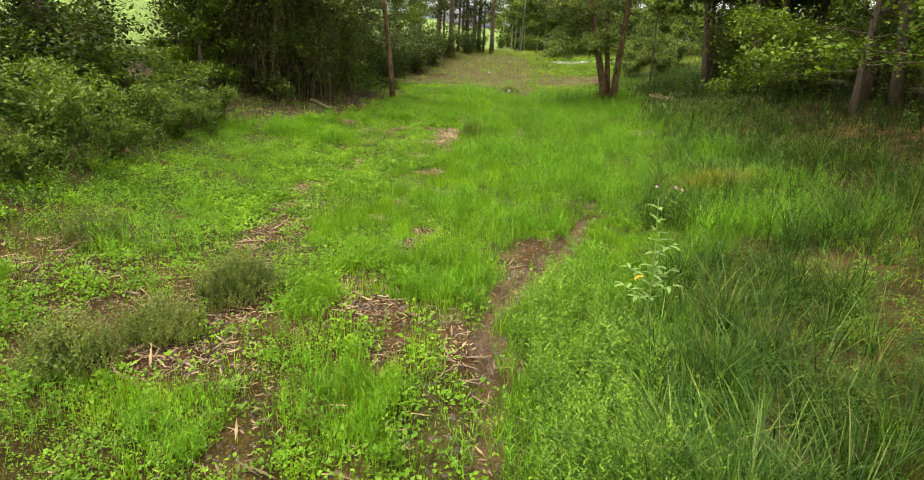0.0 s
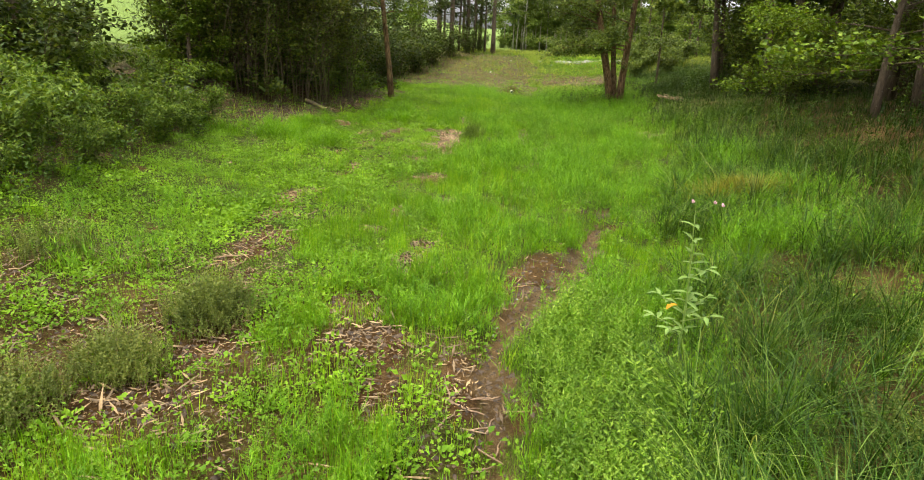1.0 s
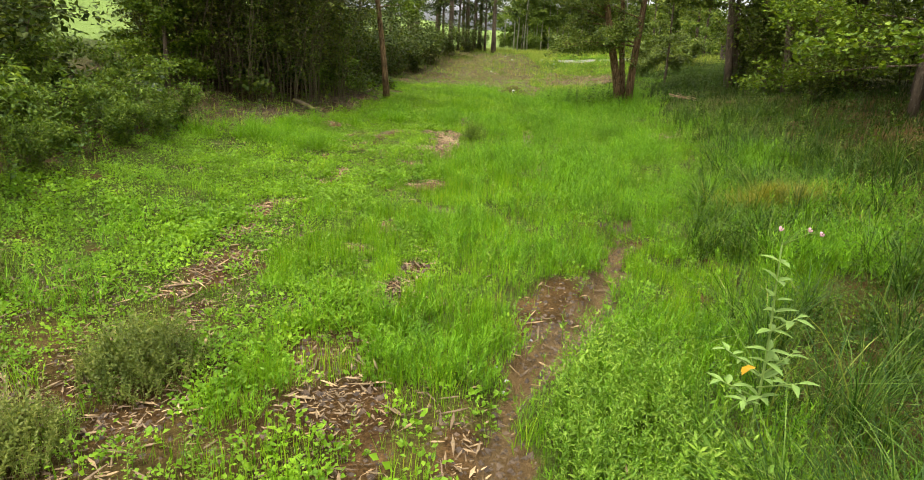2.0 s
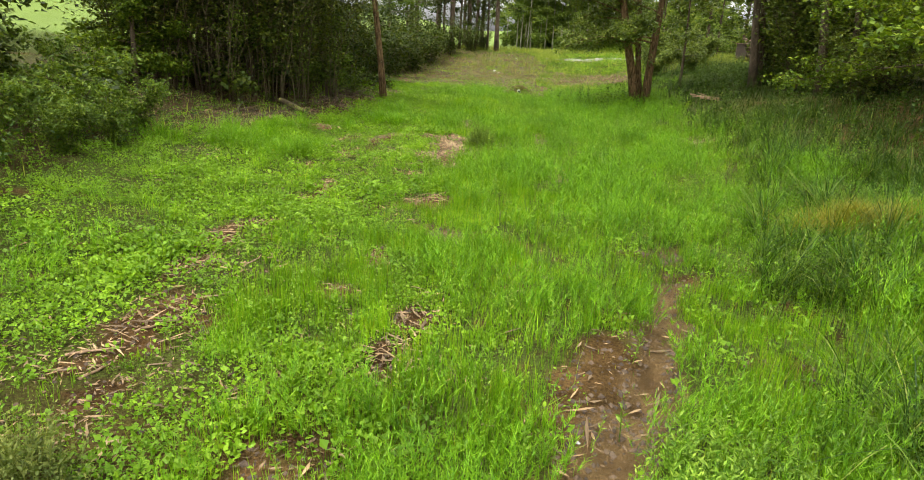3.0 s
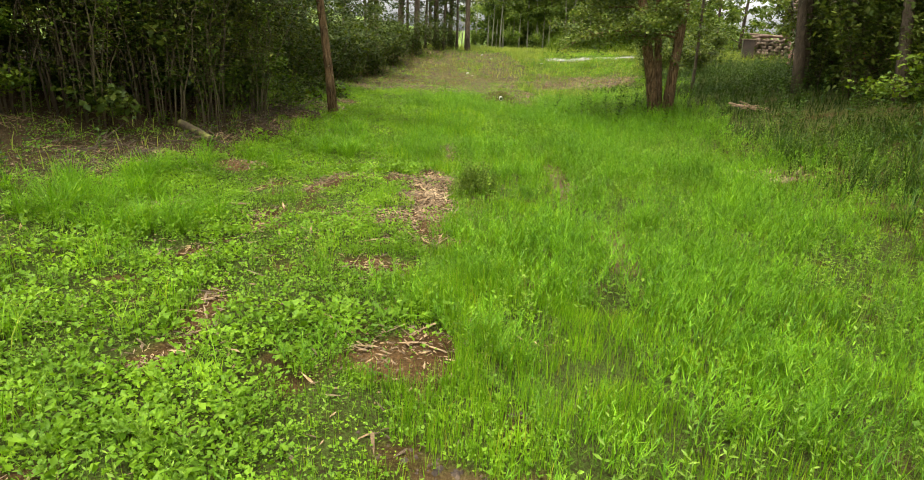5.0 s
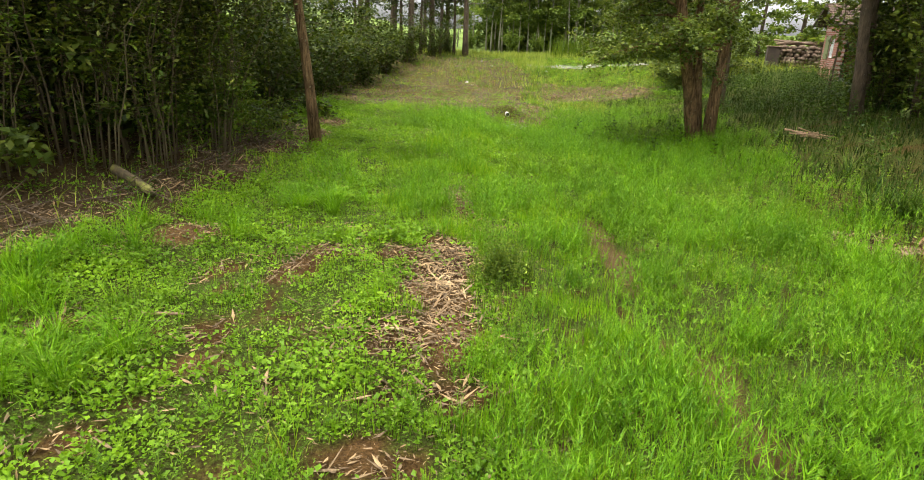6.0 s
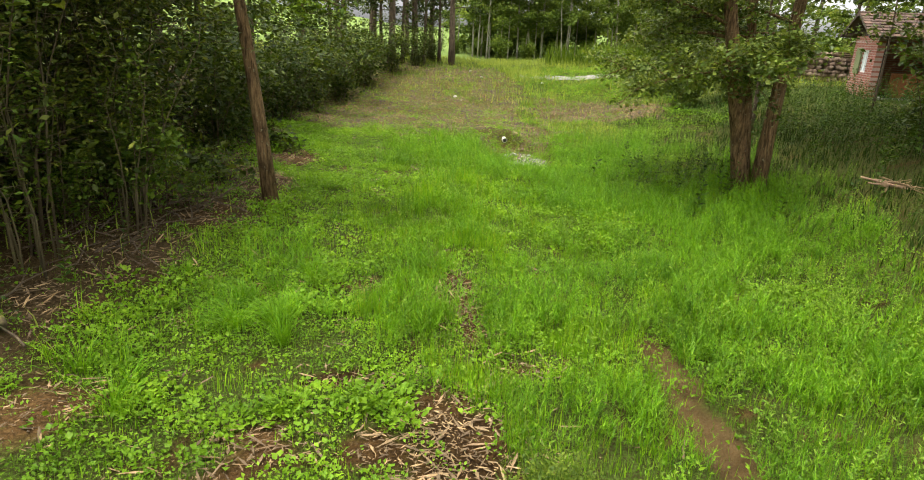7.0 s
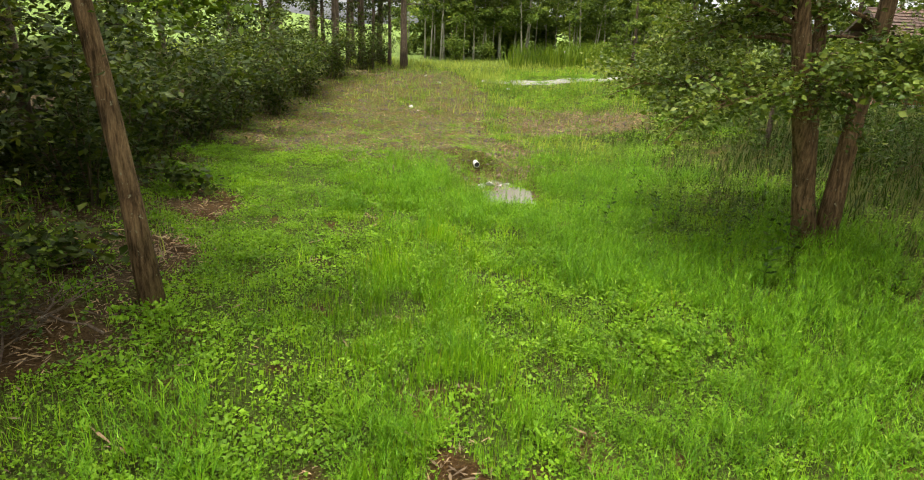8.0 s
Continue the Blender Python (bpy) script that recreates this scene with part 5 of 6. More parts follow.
def splinters(rng, x, y, mean, name, label, mat=M_CHIP):
    """Shredded wood: keeled slivers lying about at all angles."""
    n = len(x)
    L = np.clip(rng.lognormal(math.log(mean), 0.75, n), 0.012, 0.26)
    W, H = np.clip(L * rng.uniform(0.08, 0.26, n), 0.004, 0.028), rng.uniform(0.003, 0.010, n)
    a, tip = rng.uniform(0, 2 * np.pi, n), rng.normal(0, 0.25, n)
    q = rng.uniform(-0.3, 0.3, n)
    P = np.zeros((n, 6, 3))
    P[:, 0, 0], P[:, 3, 0] = -L / 2, L / 2
    P[:, 0, 1], P[:, 3, 1] = W * rng.uniform(-0.3, 0.3, n), W * rng.uniform(-0.3, 0.3, n)
    P[:, 1, 0], P[:, 1, 1] = q * L, W / 2
    P[:, 2, 0], P[:, 2, 1] = q * L * 0.6, -W / 2
    P[:, 4, 0], P[:, 4, 2] = -0.3 * L, H
    P[:, 5, 0], P[:, 5, 2] = 0.33 * L, H * 0.8
    c, s = np.cos(a)[:, None], np.sin(a)[:, None]
    X, Y = P[:, :, 0] * c - P[:, :, 1] * s, P[:, :, 0] * s + P[:, :, 1] * c
    Z = P[:, :, 2] + P[:, :, 0] * tip[:, None]
    z0 = land(x, y) + 0.004 + np.abs(tip) * L * 0.3 + rng.uniform(0, 0.03, n)
    V = np.stack([X + x[:, None], Y + y[:, None], Z + z0[:, None]], -1)
    faces = np.array([(0, 4, 1), (1, 4, 5), (1, 5, 3), (0, 2, 4), (2, 5, 4), (2, 3, 5)])
    F = (faces[None] + (np.arange(n) * 6)[:, None, None]).reshape(-1, 3)
    bulk(name, V.reshape(-1, 3), F, mat, label, "wood chips")


def wood_chips():
    rng = np.random.default_rng(171)
    xs, ys = [], []
    for px, py, a, b, turn in PATCHES:
        n = int((3400 if abs(py - 17.2) < 1.4 and px > -1.5 else 2100) * a * b * (0.6 if px < -3.2 else 1.0))
        c, s = math.cos(radians(turn)), math.sin(radians(turn))
        u, w = rng.normal(0, 0.72 * a, n), rng.normal(0, 0.75 * b, n)
        xs.append(px + u * c - w * s), ys.append(py + u * s + w * c)
    x, y = np.concatenate(xs), np.concatenate(ys)
    keep = (mud(x, y) < 0.5) | (rng.uniform(0, 1, len(x)) < 0.1)
    splinters(rng, x[keep], y[keep], 0.036, "wood_chips", "shredded pale brown wood chips on bare soil")
    x, y = sow(rng, 66000, -6, 9, 30.5, 47, lambda x, y: 0.6 * slope_bare(x, y))
    splinters(rng, x, y, 0.075, "wood_chips", "fine shredded wood strewn over the brown slope", M_SHRED)
    x, y = sow(rng, 9000, 3, 8.5, 34.5, 40, lambda x, y: 0.6 * slope_bare(x, y))
    splinters(rng, x, y, 0.11, "wood_chips", "coarse red-brown wood chips heaped on the slope", M_SHRED)
    x, y = sow(rng, 15000, -7.5, -2.8, 15.5, 30, lambda x, y: 0.8 * floor_left(x, y) * (0.3 + 0.7 * sm(0.35, 0.6, vn(x, y, 1.5, 85))))
    splinters(rng, x, y, 0.055, "leaf_litter", "dead leaves and bits of twig under the thicket", M_SHRED)
    x, y = sow(rng, 15000, -5, 1, 3, 33, lambda x, y: np.clip(0.25 * sm(0.45, 0.75, vn(x, y, 0.9, 31)) + (1 - thin(x, y)) * sm(0.6, -0.6, x), 0, 1))
    x2, y2 = sow(rng, 5200, -5.5, 2.0, 2.6, 9.0, lambda x, y: np.clip(1.25 * (1 - thin(x, y)) * (x < 0.2) + 0.5 * (bare(x, y) > 0.5) * (x > 0.2), 0, 1))
    x, y = np.concatenate([x, x2]), np.concatenate([y, y2])
    splinters(rng, x, y, 0.05, "wood_chips", "loose wood chips scattered between low herbs")


def clods():
    """Crumbs of wet soil in and beside the runnel."""
    rng = np.random.default_rng(181)
    x, y = sow(rng, 60000, -3.5, 3, 2.5, 12, lambda x, y: 0.9 * (mud(x, y) > 0.25) * sm(0.75, 0.3, mud(x, y) * vn(x, y, 2.0, 71)) + 0.25 * (bare(x, y) > 0.5))
    pick = rng.permutation(len(x))[:11000]
    x2, y2 = sow(rng, 9000, -5.5, 0.2, 2.6, 8.0, lambda x, y: np.clip(1 - thin(x, y), 0, 1))
    x3, y3 = sow(rng, 20000, -6, 9, 30.5, 46, lambda x, y: 0.7 * slope_bare(x, y))
    x, y = np.concatenate([x[pick], x2, x3]), np.concatenate([y[pick], y2, y3])
    n = len(x)
    o = np.array([(1, 0, 0), (0, 1, 0), (-1, 0, 0), (0, -1, 0), (0, 0, 0.8)], float)
    r = np.clip(rng.lognormal(math.log(0.013), 0.55, n), 0.005, 0.032) * (1 + 1.3 * (y > 30))
    V = o[None] * r[:, None, None] * rng.uniform(0.6, 1.4, (n, 5, 3))
    V += np.stack([x, y, land(x, y) - 0.002], 1)[:, None]
    f = np.array([(0, 1, 4), (1, 2, 4), (2, 3, 4), (3, 0, 4)])
    bulk("soil_clods", V.reshape(-1, 3), (f[None] + (np.arange(n) * 5)[:, None, None]).reshape(-1, 3), M_CLOD, "dark crumbs of damp soil on bare ground", "soil")


fine_grass()
horsetails()
herbs()
ground_cover()
sedges()
edge_grass()
nettles()
mint_clumps()
wood_chips()
clods()

# ======================= things on the ground =======================


def box_bm(bm, x0, x1, y0, y1, z0, z1, bevel=0.0):
    r = bmesh.ops.create_cube(bm, size=1.0, matrix=Matrix.LocRotScale(((x0 + x1) / 2, (y0 + y1) / 2, (z0 + z1) / 2), None, (x1 - x0, y1 - y0, z1 - z0)))
    if bevel:
        edges = list({e for v in r["verts"] for e in v.link_edges})
        bmesh.ops.bevel(bm, geom=edges, offset=bevel, segments=1, affect="EDGES")


def boxed(name, parent, mat, *dims, bevel=0.0, label=""):
    bm = bmesh.new()
    box_bm(bm, *dims, bevel)
    return part(name, bm, mat, parent, label)


def brick_material():
    m, n, l, p = shader("red_brick")
    tc, mp = n.new("ShaderNodeTexCoord"), n.new("ShaderNodeMapping")
    l.new(tc.outputs["Object"], mp.inputs["Vector"])
    mp.inputs["Rotation"].default_value = (0, radians(90), radians(90))
    b = n.new("ShaderNodeTexBrick")
    l.new(mp.outputs[0], b.inputs["Vector"])
    b.inputs["Scale"].default_value = 1.0
    b.inputs["Brick Width"].default_value, b.inputs["Row Height"].default_value, b.inputs["Mortar Size"].default_value = 0.25, 0.075, 0.010
    b.inputs["Color1"].default_value, b.inputs["Color2"].default_value, b.inputs["Mortar"].default_value = (0.36, 0.12, 0.075, 1), (0.27, 0.085, 0.055, 1), (0.42, 0.30, 0.25, 1)
    g = noise_node(n, l, 9.0, 5.0)
    col = mixed(n, l, 0.5, b.outputs["Color"], ramp(n, l, g, [(0.3, (0.6, 0.6, 0.6)), (0.7, (1.2, 1.2, 1.2))]), "MULTIPLY")
    l.new(col, p.inputs["Base Color"])
    p.inputs["Roughness"].default_value = 0.9
    bump(n, l, p, b.outputs["Fac"], -0.6, 0.01)
    return m


M_BRICK = brick_material()
M_TILE = surface("roof_tiles", [(0.3, (0.042, 0.024, 0.015)), (0.55, (0.082, 0.044, 0.026)), (0.8, (0.125, 0.078, 0.050))], 3.0, 0.9, 25.0, 0.4, 0.01, vary=0.5)
M_TIMBER = surface("dark_timber", [(0.3, (0.035, 0.024, 0.016)), (0.7, (0.085, 0.058, 0.038))], 4.0, 0.85, 40.0, 0.5, 0.005)
M_ORANGE = surface("orange_boards", [(0.3, (0.22, 0.075, 0.022)), (0.7, (0.32, 0.115, 0.036))], 3.0, 0.7, 40.0, 0.3, 0.004)
M_GREEN = surface("faded_green_paint", [(0.3, (0.16, 0.19, 0.075)), (0.7, (0.23, 0.26, 0.11))], 5.0, 0.7, 40.0, 0.2, 0.003)
M_WHITE = surface("white_paint", [(0.3, (0.66, 0.66, 0.62)), (0.7, (0.80, 0.80, 0.77))], 5.0, 0.5, 30.0, 0.1, 0.003)
M_PLASTIC = surface("pale_plastic", [(0.3, (0.42, 0.40, 0.34)), (0.7, (0.60, 0.58, 0.52))], 6.0, 0.5, 40.0, 0.1, 0.002)
M_BLACK = surface("pipe_mouth_black", [(0.3, (0.012, 0.011, 0.010)), (0.7, (0.03, 0.028, 0.025))], 8.0, 0.8, 40.0, 0.1, 0.002)
M_LOG = surface("log_bark", [(0.3, (0.11, 0.070, 0.045)), (0.6, (0.21, 0.145, 0.095)), (0.8, (0.31, 0.24, 0.17))], 5.0, 0.9, 35.0, 0.6, 0.01)
M_MOSSLOG = surface("mossy_bark", [(0.3, (0.040, 0.028, 0.013)), (0.48, (0.095, 0.070, 0.030)), (0.58, (0.150, 0.145, 0.026)), (0.8, (0.21, 0.20, 0.05))], 5.0, 0.9, 35.0, 0.7, 0.01)
M_PINK = surface("pink_petals", [(0.3, (0.42, 0.17, 0.24)), (0.7, (0.56, 0.32, 0.36))], 30.0, 0.6, 60.0, 0.1, 0.002)
M_YELLOW = foliage("yellow_leaf", (0.42, 0.20, 0.02), (0.50, 0.27, 0.03), (0.55, 0.33, 0.05))
M_BALSAM = foliage("balsam_leaves", (0.130, 0.230, 0.090), (0.200, 0.310, 0.150), (0.330, 0.430, 0.270), glow=0.25)


def glass():
    m, n, l, p = shader("window_glass")
    p.inputs["Base Color"].default_value = (0.75, 0.80, 0.80, 1)
    p.inputs["Roughness"].default_value = 0.08
    p.inputs["Specular IOR Level"].default_value = 0.8
    return m


def build_hut():
    base = float(land(14.9, 35.2))
    hut = thing("brick_hut", pose(13.75, 34.3, base, 0, 0, -17), "small red brick hut with tiled gable roof among nettles", "hut")
    Lh, W, e, r = 3.2, 2.0, 3.0 - base, 0.52
    # gable wall with a window opening
    bm = bmesh.new()
    for y0, y1, z0, z1 in ((0, 0.62, -0.3, e), (1.12, W, -0.3, e), (0.62, 1.12, -0.3, 0.72), (0.62, 1.12, 1.42, e)):
        box_bm(bm, 0, 0.22, y0, y1, z0, z1)
    part("wall", bm, M_BRICK, hut)
    boxed("wall", hut, M_BRICK, 0.22, Lh, W - 0.22, W, -0.3, e)
    boxed("wall", hut, M_BRICK, Lh - 0.22, Lh, 0.0, W - 0.22, -0.3, e)
    boxed("front_panel", hut, M_ORANGE, 0.75, 2.5, 0.45, 0.51, 0.0, 0.75, bevel=0.01, label="orange-brown board panel")
    boxed("post", hut, M_TIMBER, 0.24, 0.36, 0.26, 0.38, -0.1, e)
    boxed("floor_slab", hut, M_STONE, 0.22, Lh - 0.22, 0.1, W - 0.22, -0.3, 0.0)
    win = boxed("window", hut, M_WHITE, 0.03, 0.09, 0.62, 0.66, 0.72, 1.42, label="white-framed small window")
    for d in ((0.03, 0.09, 1.08, 1.12, 0.72, 1.42), (0.03, 0.09, 0.66, 1.08, 0.72, 0.77), (0.03, 0.09, 0.66, 1.08, 1.37, 1.42), (0.035, 0.085, 0.85, 0.89, 0.77, 1.37), (0.035, 0.085, 0.66, 1.08, 1.06, 1.09)):
        boxed("frame", win, M_WHITE, *d)
    boxed("pane", win, glass(), 0.055, 0.065, 0.66, 1.08, 0.77, 1.37)
    sh = boxed("shutter", hut, M_GREEN, -0.05, -0.01, 1.13, 1.58, 0.66, 1.48, bevel=0.006, label="open faded green shutter")
    for z in (0.78, 1.30):
        boxed("batten", sh, M_GREEN, -0.075, -0.05, 1.17, 1.54, z, z + 0.07)
    # timber gable and beams
    bm = bmesh.new()
    vs = [bm.verts.new(v) for v in ((0.10, 0.0, e), (0.10, W, e), (0.10, W / 2, e + r - 0.05), (0.16, 0.0, e), (0.16, W, e), (0.16, W / 2, e + r - 0.05))]
    for f in ((0, 2, 1), (3, 4, 5), (0, 1, 4, 3), (1, 2, 5, 4), (2, 0, 3, 5)):
        bm.faces.new([vs[i] for i in f])
    part("gable", bm, M_TIMBER, hut, "dark timber gable")
    for y in (-0.02, W - 0.10):
        boxed("beam", hut, M_TIMBER, -0.38, Lh + 0.3, y, y + 0.12, e, e + 0.10)
    # roof: two boarded slopes and courses of tiles
    n = math.hypot(W / 2 + 0.35, r * (W / 2 + 0.35) / (W / 2))
    ang = math.atan2(r, W / 2)
    for side in (0, 1):
        bm = bmesh.new()
        box_bm(bm, -0.42, Lh + 0.35, 0, n, 0.0, 0.05)
        slope = part("roof", bm, M_TIMBER, hut)
        slope.matrix_basis = (Matrix.Translation((0, -0.35, e + r - math.tan(ang) * (W / 2 + 0.35) + 0.12)) @ Matrix.Rotation(ang, 4, "X")) if side == 0 else \
            (Matrix.Translation((0, W + 0.35, e + r - math.tan(ang) * (W / 2 + 0.35) + 0.12)) @ Matrix.Scale(-1, 4, (0, 1, 0)) @ Matrix.Rotation(ang, 4, "X"))
        rng = np.random.default_rng(300 + side)
        bm = bmesh.new()
        rows, cols = 8, 18
        for i in range(rows):
            for j in range(cols):
                w = (Lh + 0.77) / cols
                y0 = n * i / rows - 0.03
                m = Matrix.Translation((-0.42 + w * (j + 0.5), y0 + n / rows * 0.55, 0.075 + rng.uniform(-0.004, 0.008))) @ Matrix.Rotation(radians(-6 + rng.normal(0, 0.8)), 4, "X")
                bmesh.ops.create_cube(bm, size=1.0, matrix=m @ Matrix.Diagonal((w * 0.95, n / rows * 1.15, 0.022, 1)))
        tiles = part("tiles", bm, M_TILE, slope, "weathered red-brown roof tiles")
        tagged(tiles, kind="stuff")
    bm = bmesh.new()
    for j in range(10):
        w = (Lh + 0.77) / 10
        bmesh.ops.create_cone(bm, cap_ends=True, segments=8, radius1=0.09, radius2=0.075, depth=w * 1.04,
                              matrix=Matrix.Translation((-0.42 + w * (j + 0.5), W / 2, e + r + 0.15)) @ Matrix.Rotation(radians(90), 4, "Y"))
    part("ridge", bm, M_TILE, hut)
    boxed("barge_board", hut, M_WHITE, -0.45, -0.425, -0.33, W / 2, e - 0.2, e - 0.19)


build_hut()


def log_mesh(rng, length, radius, sides=8):
    s = np.linspace(-0.5, 0.5, 4)
    path = np.stack([rng.normal(0, 0.04 * radius * 4, 4), s * length, rng.normal(0, 0.02, 4)], 1)
    return tube(path, radius * (1 + rng.normal(0, 0.05, 4)), sides)


def build_log_pile():
    base = float(land(15.0, 38.7))
    pile = thing("log_pile", pose(15.0, 38.7, base, 0, 0, -22), "stacked brown firewood logs with long poles on top", "log pile")
    rng = np.random.default_rng(401)
    shapes = []
    for r in (0.075, 0.09, 0.06, 0.08):
        V, F = log_mesh(rng, 1.0, r)
        me = bulk("log", V, F, M_LOG, kind="", parent=pile, smooth=False)
        shapes.append((me.data, r))
        bpy.data.objects.remove(me)
    z = 0.05
    for row in range(6):
        x = -1.25 + 0.07 * (row % 2) + 0.05 * row
        while x < 1.3 - 0.05 * row:
            me, r = shapes[rng.integers(0, 4)]
            ob = new("log", me)
            ob.parent = pile
            ob.matrix_basis = pose(x + r, rng.normal(0, 0.06), z + rng.uniform(0, 0.02), rng.normal(0, 2), rng.uniform(0, 360), rng.normal(0, 4))
            x += 2 * r + 0.004
        z += 0.145
    for i in range(9):
        V, F = log_mesh(rng, rng.uniform(1.7, 2.6), rng.uniform(0.025, 0.05), 6)
        ob = bulk("pole", V, F, M_LOG, kind="", parent=pile)
        ob.matrix_basis = pose(rng.normal(0.1, 0.2), rng.uniform(-0.4, 0.4), z + 0.02 + 0.05 * (i // 4), rng.normal(0, 2), 0, 90 + rng.normal(0, 8))
    crate = thing("wooden_box", pose(13.75, 38.75, float(land(13.75, 38.75)), 0, 0, -18), "dark red-brown wooden box beside stacked logs", "box")
    boxed("side", crate, M_TIMBER, -0.24, 0.24, -0.20, 0.20, 0.05, 0.80, bevel=0.01)
    boxed("lid", crate, M_LOG, -0.28, 0.28, -0.24, 0.24, 0.80, 0.84, bevel=0.008)
    for x in (-0.22, 0.18):
        boxed("leg", crate, M_TIMBER, x, x + 0.04, -0.18, -0.14, -0.15, 0.05)


build_log_pile()


def build_pipe():
    x, y = 1.97, 32.5
    z = float(land(x, y)) + 0.17
    pipe = thing("drain_pipe", pose(x, y, z, 5, 0, 4), "pale plastic drain pipe jutting from the slope", "pipe")
    bm = bmesh.new()
    ring = []
    for r, yy in ((0.066, 0.55), (0.066, 0.0), (0.058, 0.0), (0.058, 0.30)):
        ring.append([bm.verts.new((r * math.cos(a), yy, r * math.sin(a))) for a in np.linspace(0, 2 * math.pi, 21)[:-1]])
    for p, q in zip(ring, ring[1:]):
        for i in range(20):
            bm.faces.new((p[i], p[(i + 1) % 20], q[(i + 1) % 20], q[i]))
    part("pipe_wall", bm, M_PLASTIC, pipe)
    # black disc just within the mouth paints the darkness of the bore
    bm = bmesh.new()
    bmesh.ops.create_circle(bm, cap_ends=True, segments=20, radius=0.0585, matrix=Matrix.Translation((0, 0.02, 0)) @ Matrix.Rotation(radians(90), 4, "X"))
    part("opening", bm, M_BLACK, pipe, "black disc for the darkness inside the pipe")


build_pipe()


def stick(rng, x, y, length, radius, turn, mat, label, name="stick", category="stick", group="", pitch=0.0, forked=True, lift=0.0, fork_way=1):
    ob = thing(name, pose(x, y, float(land(x, y)) + radius * 0.8 + lift, 0, pitch, turn), label, category, group)
    s = np.linspace(-0.5, 0.5, 7)
    path = np.stack([s * length, np.cumsum(rng.normal(0, 0.03 * length, 7)), np.abs(rng.normal(0, 0.012 * length, 7))], 1)
    V, F = tube(path, radius * np.linspace(1.1, 0.45, 7), 6)
    bulk("branch", V, F, mat, kind="", parent=ob)
    if forked:
        d = np.array([0.3 * length, fork_way * 0.16 * length, 0.02 * length])
        V, F = tube([path[3], path[3] + d * 0.5, path[3] + d], [radius * 0.6, radius * 0.45, radius * 0.2], 5)
        bulk("side_twig", V, F, mat, kind="", parent=ob)
    return ob


def build_sticks():
    rng = np.random.default_rng(411)
    lab = "crooked pale brown dead stick on mud"
    for x, y, ln, r, a in ((0.30, 4.85, 0.42, 0.012, 20), (0.20, 4.70, 0.34, 0.010, -25), (0.40, 4.60, 0.30, 0.010, 60), (0.25, 4.45, 0.40, 0.011, 10), (0.35, 4.25, 0.36, 0.010, -40),
                        (0.45, 4.35, 0.25, 0.009, 80), (0.05, 5.0, 0.35, 0.009, 100), (0.05, 4.5, 0.3, 0.008, 70), (0.3, 4.0, 0.3, 0.010, 35), (0.40, 5.1, 0.22, 0.009, -60),
                        (-2.5, 8.2, 0.35, 0.012, 55), (-2.75, 7.75, 0.4, 0.012, 30), (-2.6, 7.5, 0.3, 0.014, 75), (-1.35, 16.35, 0.30, 0.018, 15), (-2.95, 16.55, 0.38, 0.02, 3), (0.06, 19.35, 0.35, 0.012, 30),
                        (-3.0, 10.6, 0.35, 0.011, 50), (-2.2, 12.6, 0.3, 0.010, 60), (1.35, 18.35, 0.25, 0.010, 60), (1.5, 17.7, 0.28, 0.010, -10), (0.15, 20.2, 0.3, 0.012, 40), (-0.55, 14.35, 0.35, 0.010, -35)):
        stick(rng, x, y, ln, r, a, M_STICK, lab, group="dead sticks in the meadow", forked=rng.random() < 0.5, fork_way=rng.choice((-1, 1)))
    for x, y, ln, a, p in ((-0.02, 31.0, 0.45, 95, -60), (0.25, 32.6, 0.5, 120, 0), (-0.35, 33.2, 0.4, 60, 0)):
        stick(rng, x, y, ln, 0.018, a, M_CHIP, "pale splintered wood sliver on the slope", name="splinter", category="wood sliver", pitch=p, forked=False, lift=0.15 if p else 0.0)
    lab = "bare brown branch in a small brush heap"
    for i in range(8):
        stick(rng, 7.3 + rng.normal(0, 0.16), 24.3 + rng.normal(0, 0.12), rng.uniform(0.5, 0.95), rng.uniform(0.010, 0.020), rng.normal(0, 28), M_STICK if i % 3 else M_CHIP, lab, name="branch", category="branch",
              group="brush heap under alders", pitch=rng.normal(0, 9), lift=0.06 + 0.04 * (i % 4), fork_way=rng.choice((-1, 1)))
    lab = "fallen twiggy branch at the thicket edge"
    for i in range(60):
        y = rng.uniform(16.0, 24.4)
        x = np.interp(y, [16, 17, 19.5, 22, 24], [-5.6, -5.3, -4.6, -4.0, -3.6]) - abs(rng.normal(0, 0.45)) + 0.25
        stick(rng, float(x), float(y), rng.uniform(0.5, 1.4), rng.uniform(0.006, 0.013), rng.uniform(0, 180), M_BARK if i % 3 else M_STEM, lab, name="fallen_branch", category="branch",
              group="fallen branches", pitch=-abs(rng.normal(8, 12)), lift=0.08, fork_way=rng.choice((-1, 1)))
    # mossy fallen trunk
    log = thing("fallen_log", pose(-4.6, 20.0, float(land(-4.6, 20.0)) + 0.12, 0, 12, -40), "mossy fallen log lying in the thicket", "log")
    s = np.linspace(-0.55, 0.45, 22)
    V, F = tube(np.stack([s, 0.02 * np.sin(s * 4), 0.012 * np.cos(s * 5)], 1), (0.062 - 0.012 * s) * np.r_[0.5, np.ones(20), 0.75], 14)
    V += np.array([noise.noise_vector(Vector(v) * 9) for v in V]) * 0.012
    bulk("bark", V, F, M_MOSSLOG, kind="", parent=log, smooth=True)


build_sticks()


